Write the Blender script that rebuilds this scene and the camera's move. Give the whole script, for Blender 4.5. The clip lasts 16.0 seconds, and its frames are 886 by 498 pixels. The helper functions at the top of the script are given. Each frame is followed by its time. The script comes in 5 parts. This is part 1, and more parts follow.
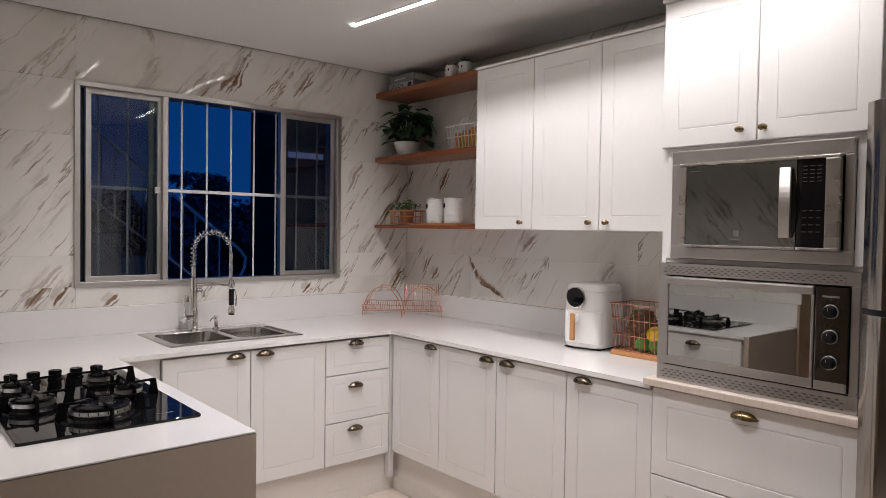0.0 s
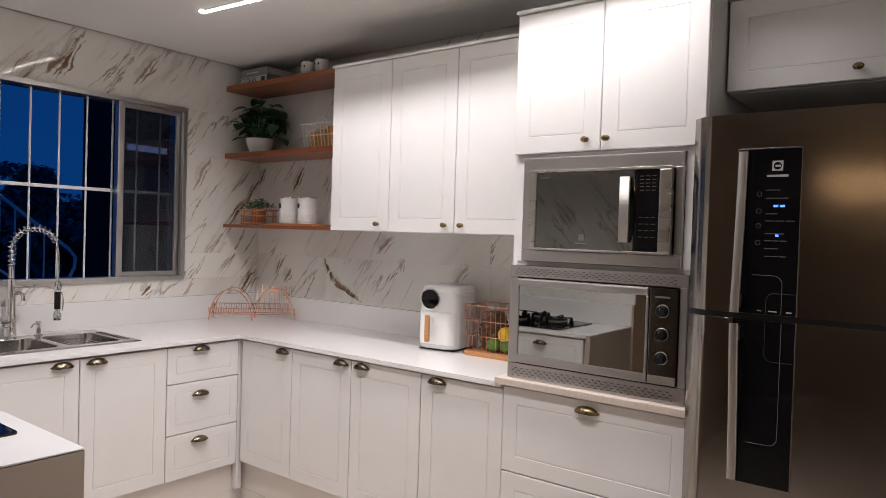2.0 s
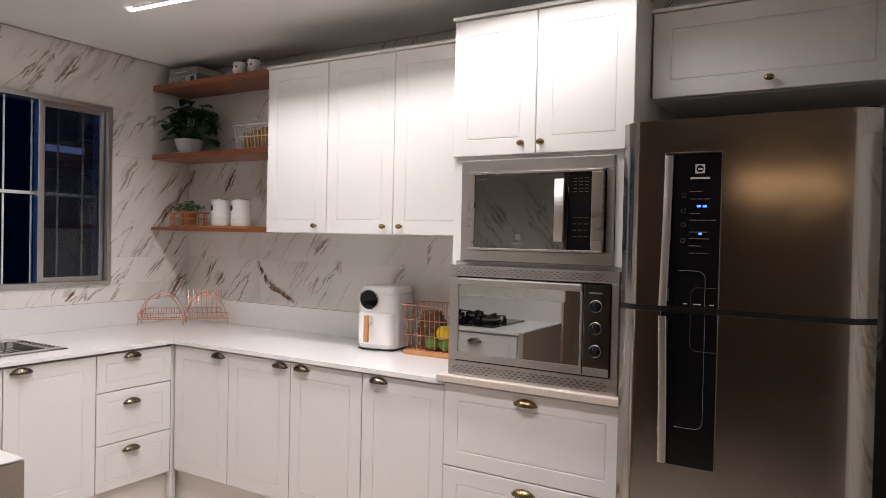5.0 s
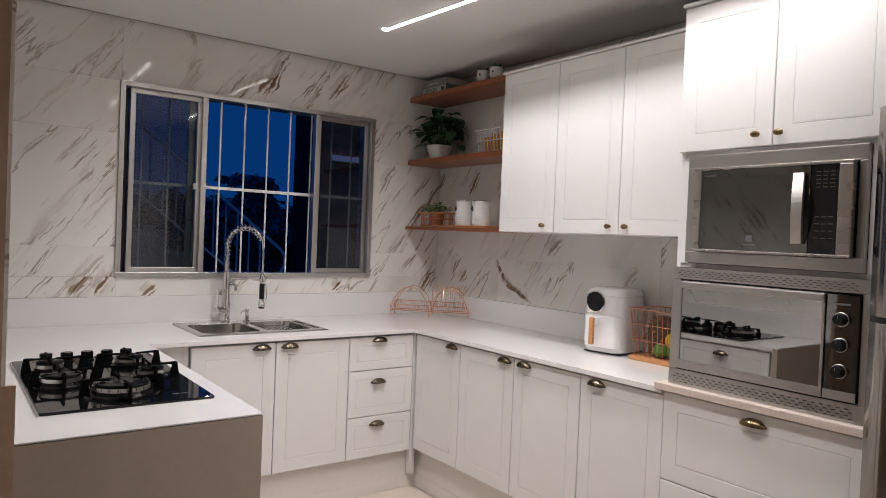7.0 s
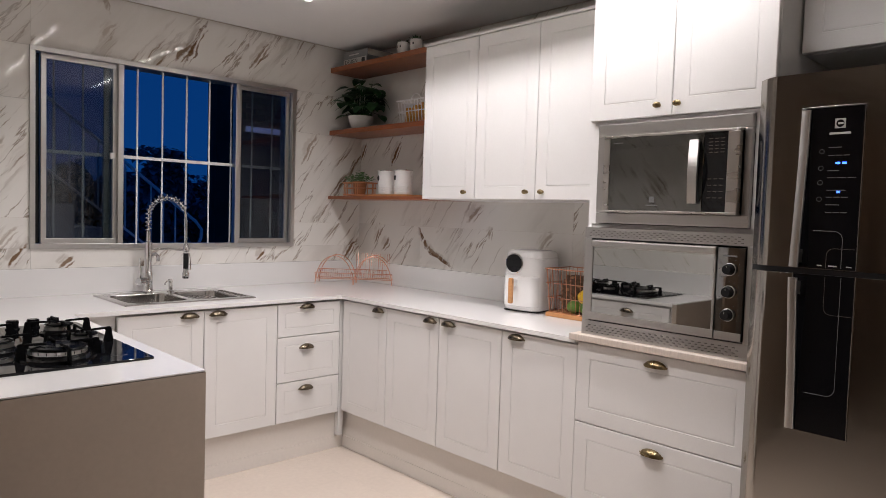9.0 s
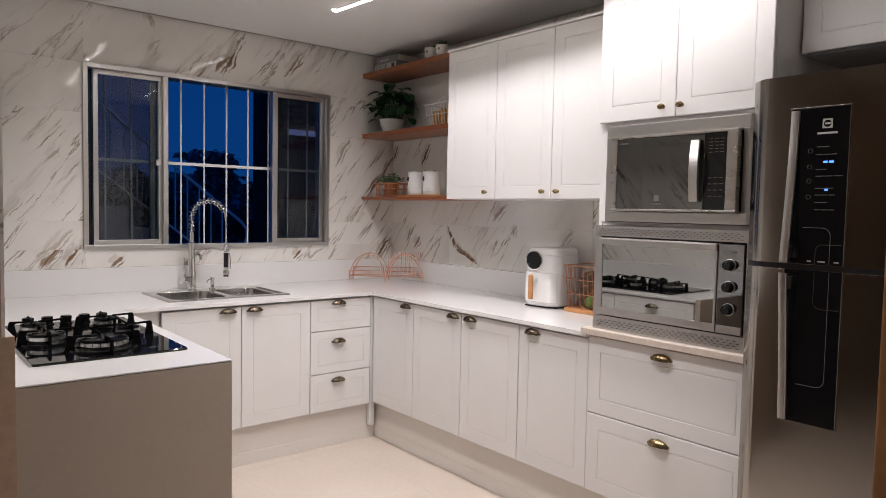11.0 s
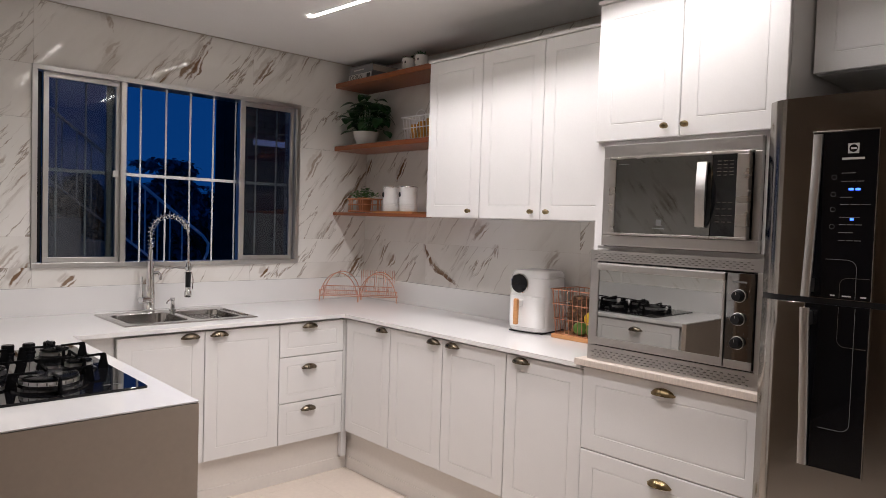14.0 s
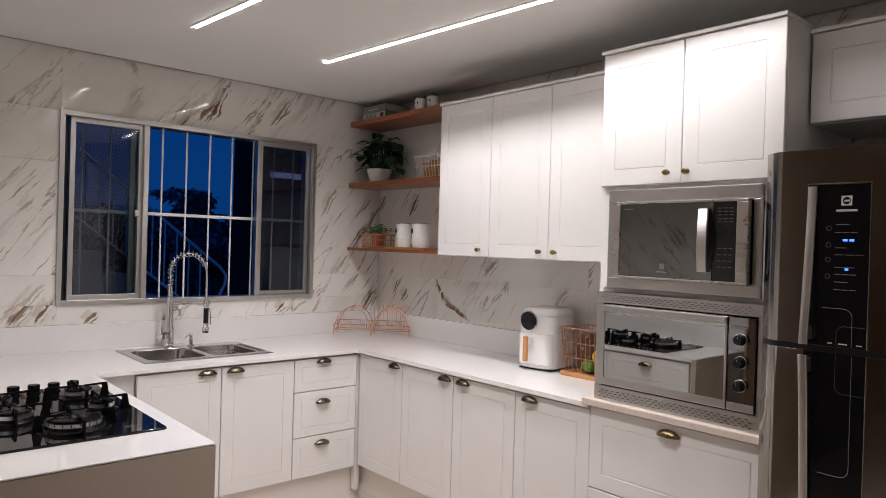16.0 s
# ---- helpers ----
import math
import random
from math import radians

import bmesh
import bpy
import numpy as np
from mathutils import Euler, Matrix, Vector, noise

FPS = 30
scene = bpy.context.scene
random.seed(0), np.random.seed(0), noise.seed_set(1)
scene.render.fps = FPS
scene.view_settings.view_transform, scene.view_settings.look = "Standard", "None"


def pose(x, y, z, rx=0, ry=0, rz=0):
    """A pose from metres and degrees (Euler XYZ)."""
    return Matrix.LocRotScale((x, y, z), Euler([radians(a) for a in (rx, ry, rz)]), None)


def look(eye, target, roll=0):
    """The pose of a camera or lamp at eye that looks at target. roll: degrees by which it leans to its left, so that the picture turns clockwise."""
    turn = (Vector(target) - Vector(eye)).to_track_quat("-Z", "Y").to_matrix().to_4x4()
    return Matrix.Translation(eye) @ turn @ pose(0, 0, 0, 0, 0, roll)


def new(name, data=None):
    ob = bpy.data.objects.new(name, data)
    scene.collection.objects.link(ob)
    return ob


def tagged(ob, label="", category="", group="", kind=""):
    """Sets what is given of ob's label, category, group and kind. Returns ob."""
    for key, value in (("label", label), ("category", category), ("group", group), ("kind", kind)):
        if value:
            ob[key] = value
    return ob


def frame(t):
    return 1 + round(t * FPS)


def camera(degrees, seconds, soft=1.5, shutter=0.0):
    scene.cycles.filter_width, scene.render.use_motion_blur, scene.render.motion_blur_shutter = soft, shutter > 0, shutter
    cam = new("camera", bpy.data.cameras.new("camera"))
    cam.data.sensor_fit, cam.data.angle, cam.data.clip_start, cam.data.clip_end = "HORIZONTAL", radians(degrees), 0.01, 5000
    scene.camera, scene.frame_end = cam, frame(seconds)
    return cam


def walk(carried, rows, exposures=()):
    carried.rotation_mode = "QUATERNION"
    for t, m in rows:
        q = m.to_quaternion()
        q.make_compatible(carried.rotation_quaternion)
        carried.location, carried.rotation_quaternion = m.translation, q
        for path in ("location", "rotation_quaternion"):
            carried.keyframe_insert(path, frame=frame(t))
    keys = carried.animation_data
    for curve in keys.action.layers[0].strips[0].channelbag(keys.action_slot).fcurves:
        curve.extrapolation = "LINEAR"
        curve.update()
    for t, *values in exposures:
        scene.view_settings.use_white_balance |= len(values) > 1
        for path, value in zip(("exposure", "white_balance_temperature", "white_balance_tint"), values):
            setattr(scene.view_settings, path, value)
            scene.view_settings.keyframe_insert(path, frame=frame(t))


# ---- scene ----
cam = camera(65.6, 16.0, 0.75)
PATH = [
    (0, (-2.926, -3.806, 1.484), (-1.625, -2.288, 1.428), 0.9),
    (0.5, (-2.925, -3.801, 1.477), (-1.58, -2.323, 1.416), 1.4),
    (1, (-2.915, -3.798, 1.476), (-1.502, -2.384, 1.414), 1.6),
    (1.5, (-2.91, -3.788, 1.479), (-1.414, -2.462, 1.433), 1.7),
    (2, (-2.911, -3.783, 1.478), (-1.321, -2.57, 1.44), 1.8),
    (2.5, (-2.918, -3.783, 1.477), (-1.246, -2.685, 1.467), 1.9),
    (3, (-2.923, -3.779, 1.474), (-1.177, -2.805, 1.474), 1.7),
    (3.2, (-2.934, -3.777, 1.474), (-1.154, -2.864, 1.482), 1.7),
    (5.3, (-2.987, -3.77, 1.476), (-1.321, -2.664, 1.429), 0.9),
    (5.5, (-2.977, -3.784, 1.476), (-1.369, -2.596, 1.435), 0.9),
    (6, (-2.93, -3.828, 1.48), (-1.515, -2.415, 1.437), 1.5),
    (6.5, (-2.89, -3.887, 1.474), (-1.598, -2.361, 1.438), 1.5),
    (7, (-2.862, -3.929, 1.452), (-1.67, -2.323, 1.415), 2.4),
    (7.5, (-2.863, -3.945, 1.442), (-1.683, -2.33, 1.414), 2.9),
    (8, (-2.874, -3.965, 1.426), (-1.604, -2.421, 1.384), 2.0),
    (8.5, (-2.923, -3.984, 1.433), (-1.573, -2.512, 1.348), 1.0),
    (9, (-2.993, -4.004, 1.409), (-1.611, -2.562, 1.308), 1.8),
    (9.2, (-2.982, -4.008, 1.394), (-1.586, -2.58, 1.283), 1.7),
    (11.3, (-2.984, -4.249, 1.428), (-1.719, -2.704, 1.316), 1.1),
    (11.5, (-3.005, -4.272, 1.42), (-1.738, -2.728, 1.31), 1.1),
    (12, (-3.004, -4.301, 1.425), (-1.736, -2.757, 1.322), 1.4),
    (12.5, (-2.984, -4.268, 1.447), (-1.693, -2.743, 1.363), 1.8),
    (13, (-2.955, -4.153, 1.449), (-1.649, -2.641, 1.366), 2.7),
    (13.5, (-2.933, -4.039, 1.448), (-1.599, -2.552, 1.361), 2.5),
    (14, (-2.928, -3.984, 1.465), (-1.569, -2.519, 1.387), 1.8),
    (14.5, (-2.93, -3.978, 1.508), (-1.562, -2.52, 1.477), 1.9),
    (15, (-2.94, -3.998, 1.537), (-1.559, -2.551, 1.522), 1.8),
    (15.5, (-2.953, -4.023, 1.54), (-1.587, -2.563, 1.52), 2.1),
    (16, (-2.966, -4.059, 1.542), (-1.641, -2.561, 1.532), 1.7),
]
walk(cam, [(t, look(eye, target, roll)) for t, eye, target, roll in PATH],
     ((0.0, -0.12), (1.0, -0.07), (2.5, 0.03), (3.0, 0.08), (5.5, 0.07), (6.5, -0.07), (7.5, -0.13), (8.0, -0.12), (9.0, 0.0), (12.0, 0.05), (14.0, 0.0), (16.0, -0.01)))

# ---- world and lights ----
world = bpy.data.worlds.new("dusk_sky")
scene.world = world
world.use_nodes = True
wn = world.node_tree.nodes
wl = world.node_tree.links
wbg = wn["Background"]
wco = wn.new("ShaderNodeTexCoord")
wsep = wn.new("ShaderNodeSeparateXYZ")
wramp = wn.new("ShaderNodeValToRGB")
wl.new(wco.outputs["Generated"], wsep.inputs[0])
wl.new(wsep.outputs["Z"], wramp.inputs[0])
wl.new(wramp.outputs[0], wbg.inputs["Color"])
wramp.color_ramp.elements[0].position = 0.0
wramp.color_ramp.elements[0].color = (0.002, 0.036, 0.165, 1)
wramp.color_ramp.elements[1].position = 0.55
wramp.color_ramp.elements[1].color = (0.001, 0.026, 0.14, 1)
wbg.inputs["Strength"].default_value = 1.0

CEIL = 2.522
LED_POWER = 21.0
LEDS = (((-0.987, -0.85), (-0.846, -3.10)), ((-1.741, -0.89), (-1.594, -3.10)))


def area_lamp(name, m, sx, sy, power, colour, spread):
    d = bpy.data.lights.new(name, "AREA")
    d.shape, d.size, d.size_y, d.energy, d.color, d.spread = "RECTANGLE", sx, sy, power, colour, radians(spread)
    ob = new(name, d)
    ob.matrix_world = m
    return ob


for (ax, ay), (bx, by) in LEDS:
    length = math.hypot(bx - ax, by - ay)
    turn = math.degrees(math.atan2(-(bx - ax), (by - ay)))
    # a narrow source deep in an added slot; its lips cut the beam crosswise only
    area_lamp("led_lamp", pose((ax + bx) / 2, (ay + by) / 2, CEIL - 0.001, 0, 0, turn), 0.0035, length - 0.01, LED_POWER, (1.0, 0.945, 0.952), 146)
area_lamp("dining_lamp", pose(-5.915, -3.35, 2.06, 0, -90, 0), 0.03, 1.3, 0.8, (1.0, 0.62, 0.33), 160)

# ---- materials ----


def mat(name, colour, rough=0.5, metal=0.0, var=0.06, scale=8.0, bump=0.0, bump_scale=60.0, coat=0.0, stretch=(1, 1, 1), spec=0.5, island=0.0):
    m = bpy.data.materials.new(name)
    m.use_nodes = True
    n, l = m.node_tree.nodes, m.node_tree.links
    b = n["Principled BSDF"]
    b.inputs["Metallic"].default_value = metal
    b.inputs["Specular IOR Level"].default_value = spec
    b.inputs["Coat Weight"].default_value = coat
    co = n.new("ShaderNodeTexCoord")
    mp = n.new("ShaderNodeMapping")
    mp.inputs["Scale"].default_value = stretch
    l.new(co.outputs["Object"], mp.inputs[0])
    big = n.new("ShaderNodeTexNoise")
    big.inputs["Scale"].default_value, big.inputs["Detail"].default_value = scale, 3
    fine = n.new("ShaderNodeTexNoise")
    fine.inputs["Scale"].default_value, fine.inputs["Detail"].default_value = bump_scale, 4
    l.new(mp.outputs[0], big.inputs["Vector"])
    l.new(mp.outputs[0], fine.inputs["Vector"])
    add = n.new("ShaderNodeMath")
    add.operation = "ADD"
    l.new(big.outputs["Fac"], add.inputs[0])
    l.new(fine.outputs["Fac"], add.inputs[1])
    src = add.outputs[0]
    if island:
        oi = n.new("ShaderNodeObjectInfo")
        gm = n.new("ShaderNodeNewGeometry")
        s2 = n.new("ShaderNodeMath")
        s2.operation = "ADD"
        l.new(oi.outputs["Random"], s2.inputs[0])
        l.new(gm.outputs["Random Per Island"], s2.inputs[1])
        s3 = n.new("ShaderNodeMath")
        s3.operation = "MULTIPLY_ADD"
        s3.inputs[1].default_value = island
        l.new(s2.outputs[0], s3.inputs[0])
        l.new(src, s3.inputs[2])
        src = s3.outputs[0]
    rng = n.new("ShaderNodeMapRange")
    rng.inputs["From Min"].default_value, rng.inputs["From Max"].default_value = 0.6, 1.4 + island * 1.5
    rng.inputs["To Min"].default_value, rng.inputs["To Max"].default_value = 1 - var, 1 + var
    l.new(src, rng.inputs["Value"])
    mul = n.new("ShaderNodeVectorMath")
    mul.operation = "SCALE"
    mul.inputs[0].default_value = colour
    l.new(rng.outputs[0], mul.inputs["Scale"])
    l.new(mul.outputs[0], b.inputs["Base Color"])
    rr = n.new("ShaderNodeMapRange")
    rr.inputs["From Min"].default_value, rr.inputs["From Max"].default_value = 0.25, 0.75
    rr.inputs["To Min"].default_value, rr.inputs["To Max"].default_value = rough * 0.85, min(1, rough * 1.15)
    l.new(big.outputs["Fac"], rr.inputs["Value"])
    l.new(rr.outputs[0], b.inputs["Roughness"])
    if bump:
        bp = n.new("ShaderNodeBump")
        bp.inputs["Strength"].default_value, bp.inputs["Distance"].default_value = bump, 0.004
        l.new(fine.outputs["Fac"], bp.inputs["Height"])
        l.new(bp.outputs[0], b.inputs["Normal"])
    return m


def marble_mat(strokes=()):
    """White polished porcelain with grey clouds and slanting grey and rust veins."""
    m = bpy.data.materials.new("marble_tile")
    m.use_nodes = True
    n, l = m.node_tree.nodes, m.node_tree.links
    b = n["Principled BSDF"]
    b.inputs["Roughness"].default_value = 0.03
    b.inputs["Specular IOR Level"].default_value = 0.5
    co = n.new("ShaderNodeTexCoord")
    oi = n.new("ShaderNodeObjectInfo")
    off = n.new("ShaderNodeVectorMath")
    off.operation = "MULTIPLY"
    off.inputs[1].default_value = (37.0, 23.0, 11.0)
    l.new(oi.outputs["Random"], off.inputs[0])
    addv = n.new("ShaderNodeVectorMath")
    l.new(co.outputs["Object"], addv.inputs[0])
    l.new(off.outputs[0], addv.inputs[1])
    rot = n.new("ShaderNodeVectorRotate")
    rot.rotation_type = "Z_AXIS"
    rot.inputs["Angle"].default_value = radians(-52)
    l.new(addv.outputs[0], rot.inputs["Vector"])
    wob = n.new("ShaderNodeTexNoise")
    wob.inputs["Scale"].default_value, wob.inputs["Detail"].default_value, wob.inputs["Roughness"].default_value = 2.0, 8, 0.62
    l.new(addv.outputs[0], wob.inputs["Vector"])
    wobv = n.new("ShaderNodeVectorMath")
    wobv.operation = "MULTIPLY_ADD"
    wobv.inputs[1].default_value = (0.12, 0.12, 0.0)
    l.new(wob.outputs["Color"], wobv.inputs[0])
    l.new(rot.outputs[0], wobv.inputs[2])

    def veins(stretch, scale, width, lo, hi, detail):
        mp = n.new("ShaderNodeMapping")
        mp.inputs["Scale"].default_value = stretch
        l.new(wobv.outputs[0], mp.inputs[0])
        t = n.new("ShaderNodeTexNoise")
        t.inputs["Scale"].default_value, t.inputs["Detail"].default_value, t.inputs["Roughness"].default_value = scale, detail, 0.58
        l.new(mp.outputs[0], t.inputs["Vector"])
        d = n.new("ShaderNodeMath")
        d.operation = "SUBTRACT"
        d.inputs[1].default_value = 0.5
        l.new(t.outputs["Fac"], d.inputs[0])
        a = n.new("ShaderNodeMath")
        a.operation = "ABSOLUTE"
        l.new(d.outputs[0], a.inputs[0])
        r = n.new("ShaderNodeMapRange")
        r.interpolation_type = "SMOOTHSTEP"
        r.inputs["From Min"].default_value, r.inputs["From Max"].default_value = 0.0, width
        r.inputs["To Min"].default_value, r.inputs["To Max"].default_value = 1.0, 0.0
        l.new(a.outputs[0], r.inputs["Value"])
        k = n.new("ShaderNodeTexNoise")
        k.inputs["Scale"].default_value, k.inputs["Detail"].default_value = 1.2 + scale * 0.45, 3
        l.new(addv.outputs[0], k.inputs["Vector"])
        kr = n.new("ShaderNodeMapRange")
        kr.inputs["From Min"].default_value, kr.inputs["From Max"].default_value = lo, hi
        l.new(k.outputs["Fac"], kr.inputs["Value"])
        mu = n.new("ShaderNodeMath")
        mu.operation = "MULTIPLY"
        l.new(r.outputs[0], mu.inputs[0])
        l.new(kr.outputs[0], mu.inputs[1])
        return mu.outputs[0]

    def streaks(stretch, scale, lo, hi, detail, mask=None):
        """Broken slanting strokes: long stretched noise, kept where a second one is high."""
        mp = n.new("ShaderNodeMapping")
        mp.inputs["Scale"].default_value = stretch
        l.new(wobv.outputs[0], mp.inputs[0])
        t = n.new("ShaderNodeTexNoise")
        t.inputs["Scale"].default_value, t.inputs["Detail"].default_value, t.inputs["Roughness"].default_value = scale, detail, 0.6
        l.new(mp.outputs[0], t.inputs["Vector"])
        r = n.new("ShaderNodeMapRange")
        r.interpolation_type = "SMOOTHSTEP"
        r.inputs["From Min"].default_value, r.inputs["From Max"].default_value = lo, hi
        l.new(t.outputs["Fac"], r.inputs["Value"])
        if mask is None:
            return r.outputs[0]
        mu = n.new("ShaderNodeMath")
        mu.operation = "MULTIPLY"
        l.new(r.outputs[0], mu.inputs[0])
        l.new(mask, mu.inputs[1])
        return mu.outputs[0]

    cloud = streaks((0.5, 1.6, 1), 1.3, 0.44, 0.95, 5)
    cluster = streaks((0.55, 2.4, 1), 1.6, 0.525, 0.66, 3)
    rare = streaks((0.5, 2.0, 1), 1.5, 0.60, 0.68, 3)
    colour = None
    for value, tint in ((cloud, (0.54, 0.505, 0.455)),
                        (streaks((0.8, 6.0, 1), 2.2, 0.48, 0.76, 6, cluster), (0.46, 0.42, 0.37)),
                        (veins((0.30, 2.6, 1), 1.5, 0.010, 0.44, 0.58, 7), (0.34, 0.29, 0.24)),
                        (streaks((1.0, 11.0, 1), 3.0, 0.55, 0.66, 8, cluster), (0.20, 0.125, 0.072)),
                        (streaks((0.9, 9.0, 1), 2.4, 0.52, 0.60, 8, rare), (0.165, 0.085, 0.038))):
        mix = n.new("ShaderNodeMix")
        mix.data_type = "RGBA"
        l.new(value, mix.inputs["Factor"])
        if colour is None:
            mix.inputs["A"].default_value = (0.80, 0.775, 0.735, 1)
        else:
            l.new(colour, mix.inputs["A"])
        mix.inputs["B"].default_value = (*tint, 1)
        colour = mix.outputs["Result"]
    if strokes:
        jit = n.new("ShaderNodeTexNoise")
        jit.inputs["Scale"].default_value, jit.inputs["Detail"].default_value = 9.0, 8
        l.new(addv.outputs[0], jit.inputs["Vector"])
        half = n.new("ShaderNodeVectorMath")
        half.inputs[1].default_value = (-0.5, -0.5, -0.5)
        l.new(jit.outputs["Color"], half.inputs[0])
        bent = n.new("ShaderNodeVectorMath")
        bent.operation = "MULTIPLY_ADD"
        bent.inputs[1].default_value = (0.07, 0.07, 0.0)
        l.new(half.outputs[0], bent.inputs[0])
        l.new(co.outputs["Object"], bent.inputs[2])
        strand = streaks((1.1, 12.0, 1), 3.0, 0.34, 0.50, 7)
        torn = n.new("ShaderNodeTexNoise")
        torn.inputs["Scale"].default_value, torn.inputs["Detail"].default_value = 42.0, 4
        l.new(addv.outputs[0], torn.inputs["Vector"])
    for u0, v0, u1, v1, dark in strokes:
        span = math.hypot(u1 - u0, v1 - v0)
        for shift, wide, weak in ((0.0, 0.014, 1.0), (0.019, 0.0065, 0.9), (-0.021, 0.024, 0.35)):
            mp = n.new("ShaderNodeMapping")
            mp.vector_type = "TEXTURE"
            mp.inputs["Location"].default_value = ((u0 + u1) / 2 + shift, (v0 + v1) / 2 - shift * 0.9, 0)
            mp.inputs["Rotation"].default_value = (0, 0, math.atan2(v1 - v0, u1 - u0))
            mp.inputs["Scale"].default_value = (span * (0.56 if weak == 1.0 else 0.42), wide, 1)
            l.new(bent.outputs[0], mp.inputs[0])
            ln = n.new("ShaderNodeVectorMath")
            ln.operation = "LENGTH"
            l.new(mp.outputs[0], ln.inputs[0])
            tw = n.new("ShaderNodeMath")
            tw.operation = "MULTIPLY_ADD"
            tw.inputs[1].default_value = 0.9
            l.new(torn.outputs["Fac"], tw.inputs[0])
            l.new(ln.outputs["Value"], tw.inputs[2])
            r = n.new("ShaderNodeMapRange")
            r.inputs["From Min"].default_value, r.inputs["From Max"].default_value = 0.95, 1.42
            r.inputs["To Min"].default_value, r.inputs["To Max"].default_value = weak * min(1.0, 0.35 + dark), 0.0
            l.new(tw.outputs[0], r.inputs["Value"])
            both = n.new("ShaderNodeMath")
            both.operation = "MULTIPLY"
            l.new(r.outputs[0], both.inputs[0])
            l.new(strand, both.inputs[1])
            mix = n.new("ShaderNodeMix")
            mix.data_type = "RGBA"
            l.new(both.outputs[0], mix.inputs["Factor"])
            l.new(colour, mix.inputs["A"])
            mix.inputs["B"].default_value = (0.31 - 0.165 * dark, 0.22 - 0.15 * dark, 0.145 - 0.117 * dark, 1)
            colour = mix.outputs["Result"]
    l.new(colour, b.inputs["Base Color"])
    wave = n.new("ShaderNodeTexNoise")
    wave.inputs["Scale"].default_value, wave.inputs["Detail"].default_value = 2.6, 1
    l.new(addv.outputs[0], wave.inputs["Vector"])
    bp = n.new("ShaderNodeBump")
    bp.inputs["Strength"].default_value, bp.inputs["Distance"].default_value = 0.34, 0.01
    l.new(wave.outputs["Fac"], bp.inputs["Height"])
    l.new(bp.outputs[0], b.inputs["Normal"])
    return m


def glass_mat(name, tint, haze):
    m = bpy.data.materials.new(name)
    m.use_nodes = True
    n, l = m.node_tree.nodes, m.node_tree.links
    n.remove(n["Principled BSDF"])
    tr = n.new("ShaderNodeBsdfTransparent")
    tr.inputs[0].default_value = (*tint, 1)
    gl = n.new("ShaderNodeBsdfGlossy")
    gl.inputs["Roughness"].default_value = 0.02
    fr = n.new("ShaderNodeFresnel")
    fr.inputs[0].default_value = 1.5
    mu = n.new("ShaderNodeMath")
    mu.operation = "MULTIPLY"
    mu.inputs[1].default_value = haze
    l.new(fr.outputs[0], mu.inputs[0])
    mx = n.new("ShaderNodeMixShader")
    l.new(mu.outputs[0], mx.inputs[0])
    l.new(tr.outputs[0], mx.inputs[1])
    l.new(gl.outputs[0], mx.inputs[2])
    l.new(mx.outputs[0], n["Material Output"].inputs[0])
    return m


def glow_mat(name, colour, strength):
    m = bpy.data.materials.new(name)
    m.use_nodes = True
    b = m.node_tree.nodes["Principled BSDF"]
    b.inputs["Base Color"].default_value = (*colour, 1)
    b.inputs["Emission Color"].default_value = (*colour, 1)
    b.inputs["Emission Strength"].default_value = strength
    return m


WHITE = mat("white_cabinet_paint", (0.745, 0.73, 0.718), 0.34, var=0.02, bump=0.04, bump_scale=180)
QUARTZ = mat("white_quartz", (0.77, 0.757, 0.745), 0.06, var=0.025, scale=3, bump_scale=260)
CEILING = mat("ceiling_paint", (0.78, 0.765, 0.75), 0.8, var=0.02, bump=0.05, bump_scale=120)
MARBLE = marble_mat()
FLOOR = mat("cream_porcelain", (0.64, 0.555, 0.48), 0.14, var=0.05, scale=2.0, bump_scale=40)
SKIRT = mat("pale_skirting_tile", (0.76, 0.715, 0.67), 0.25, var=0.03, scale=3)
GROUT = mat("grout", (0.60, 0.53, 0.47), 0.8)
BEIGE = mat("beige_paint", (0.435, 0.365, 0.30), 0.55, var=0.04, bump=0.05)
ROUGH = mat("rough_brown_render", (0.60, 0.34, 0.175), 0.85, var=0.16, scale=5, bump=0.6, bump_scale=35)
JAMB = mat("dull_brown_render", (0.44, 0.315, 0.225), 0.85, var=0.14, scale=5, bump=0.6, bump_scale=35)
BRICK = mat("brown_painted_brick", (0.74, 0.385, 0.165), 0.75, var=0.22, scale=12, bump=0.7, bump_scale=45, island=0.5)
STEEL = mat("brushed_steel", (0.50, 0.475, 0.45), 0.28, 1.0, var=0.015, scale=4, bump=0.0, bump_scale=60, stretch=(1, 1, 3))
STEEL_H = mat("satin_steel_trim", (0.47, 0.455, 0.44), 0.34, 1.0, var=0.015, scale=5, bump=0.0, bump_scale=60, stretch=(1, 1, 3))
FRIDGE = mat("fridge_brushed_steel", (0.34, 0.32, 0.295), 0.14, 1.0, var=0.01, scale=2, bump=0.6, bump_scale=2.6, stretch=(1, 1, 1))
ALU = mat("window_aluminium", (0.58, 0.57, 0.555), 0.32, 1.0, var=0.025, scale=3)
CHROME = mat("chrome", (0.78, 0.78, 0.78), 0.07, 1.0, var=0.03)
SINK = mat("sink_steel", (0.50, 0.48, 0.46), 0.20, 1.0, var=0.06, scale=9, bump=0.03, bump_scale=140)
# the rim's steel again, darkened for the shade inside the bowls
SINKB = mat("shaded_bowl_steel", (0.40, 0.385, 0.37), 0.15, 1.0, var=0.08, scale=9, bump=0.03, bump_scale=140)
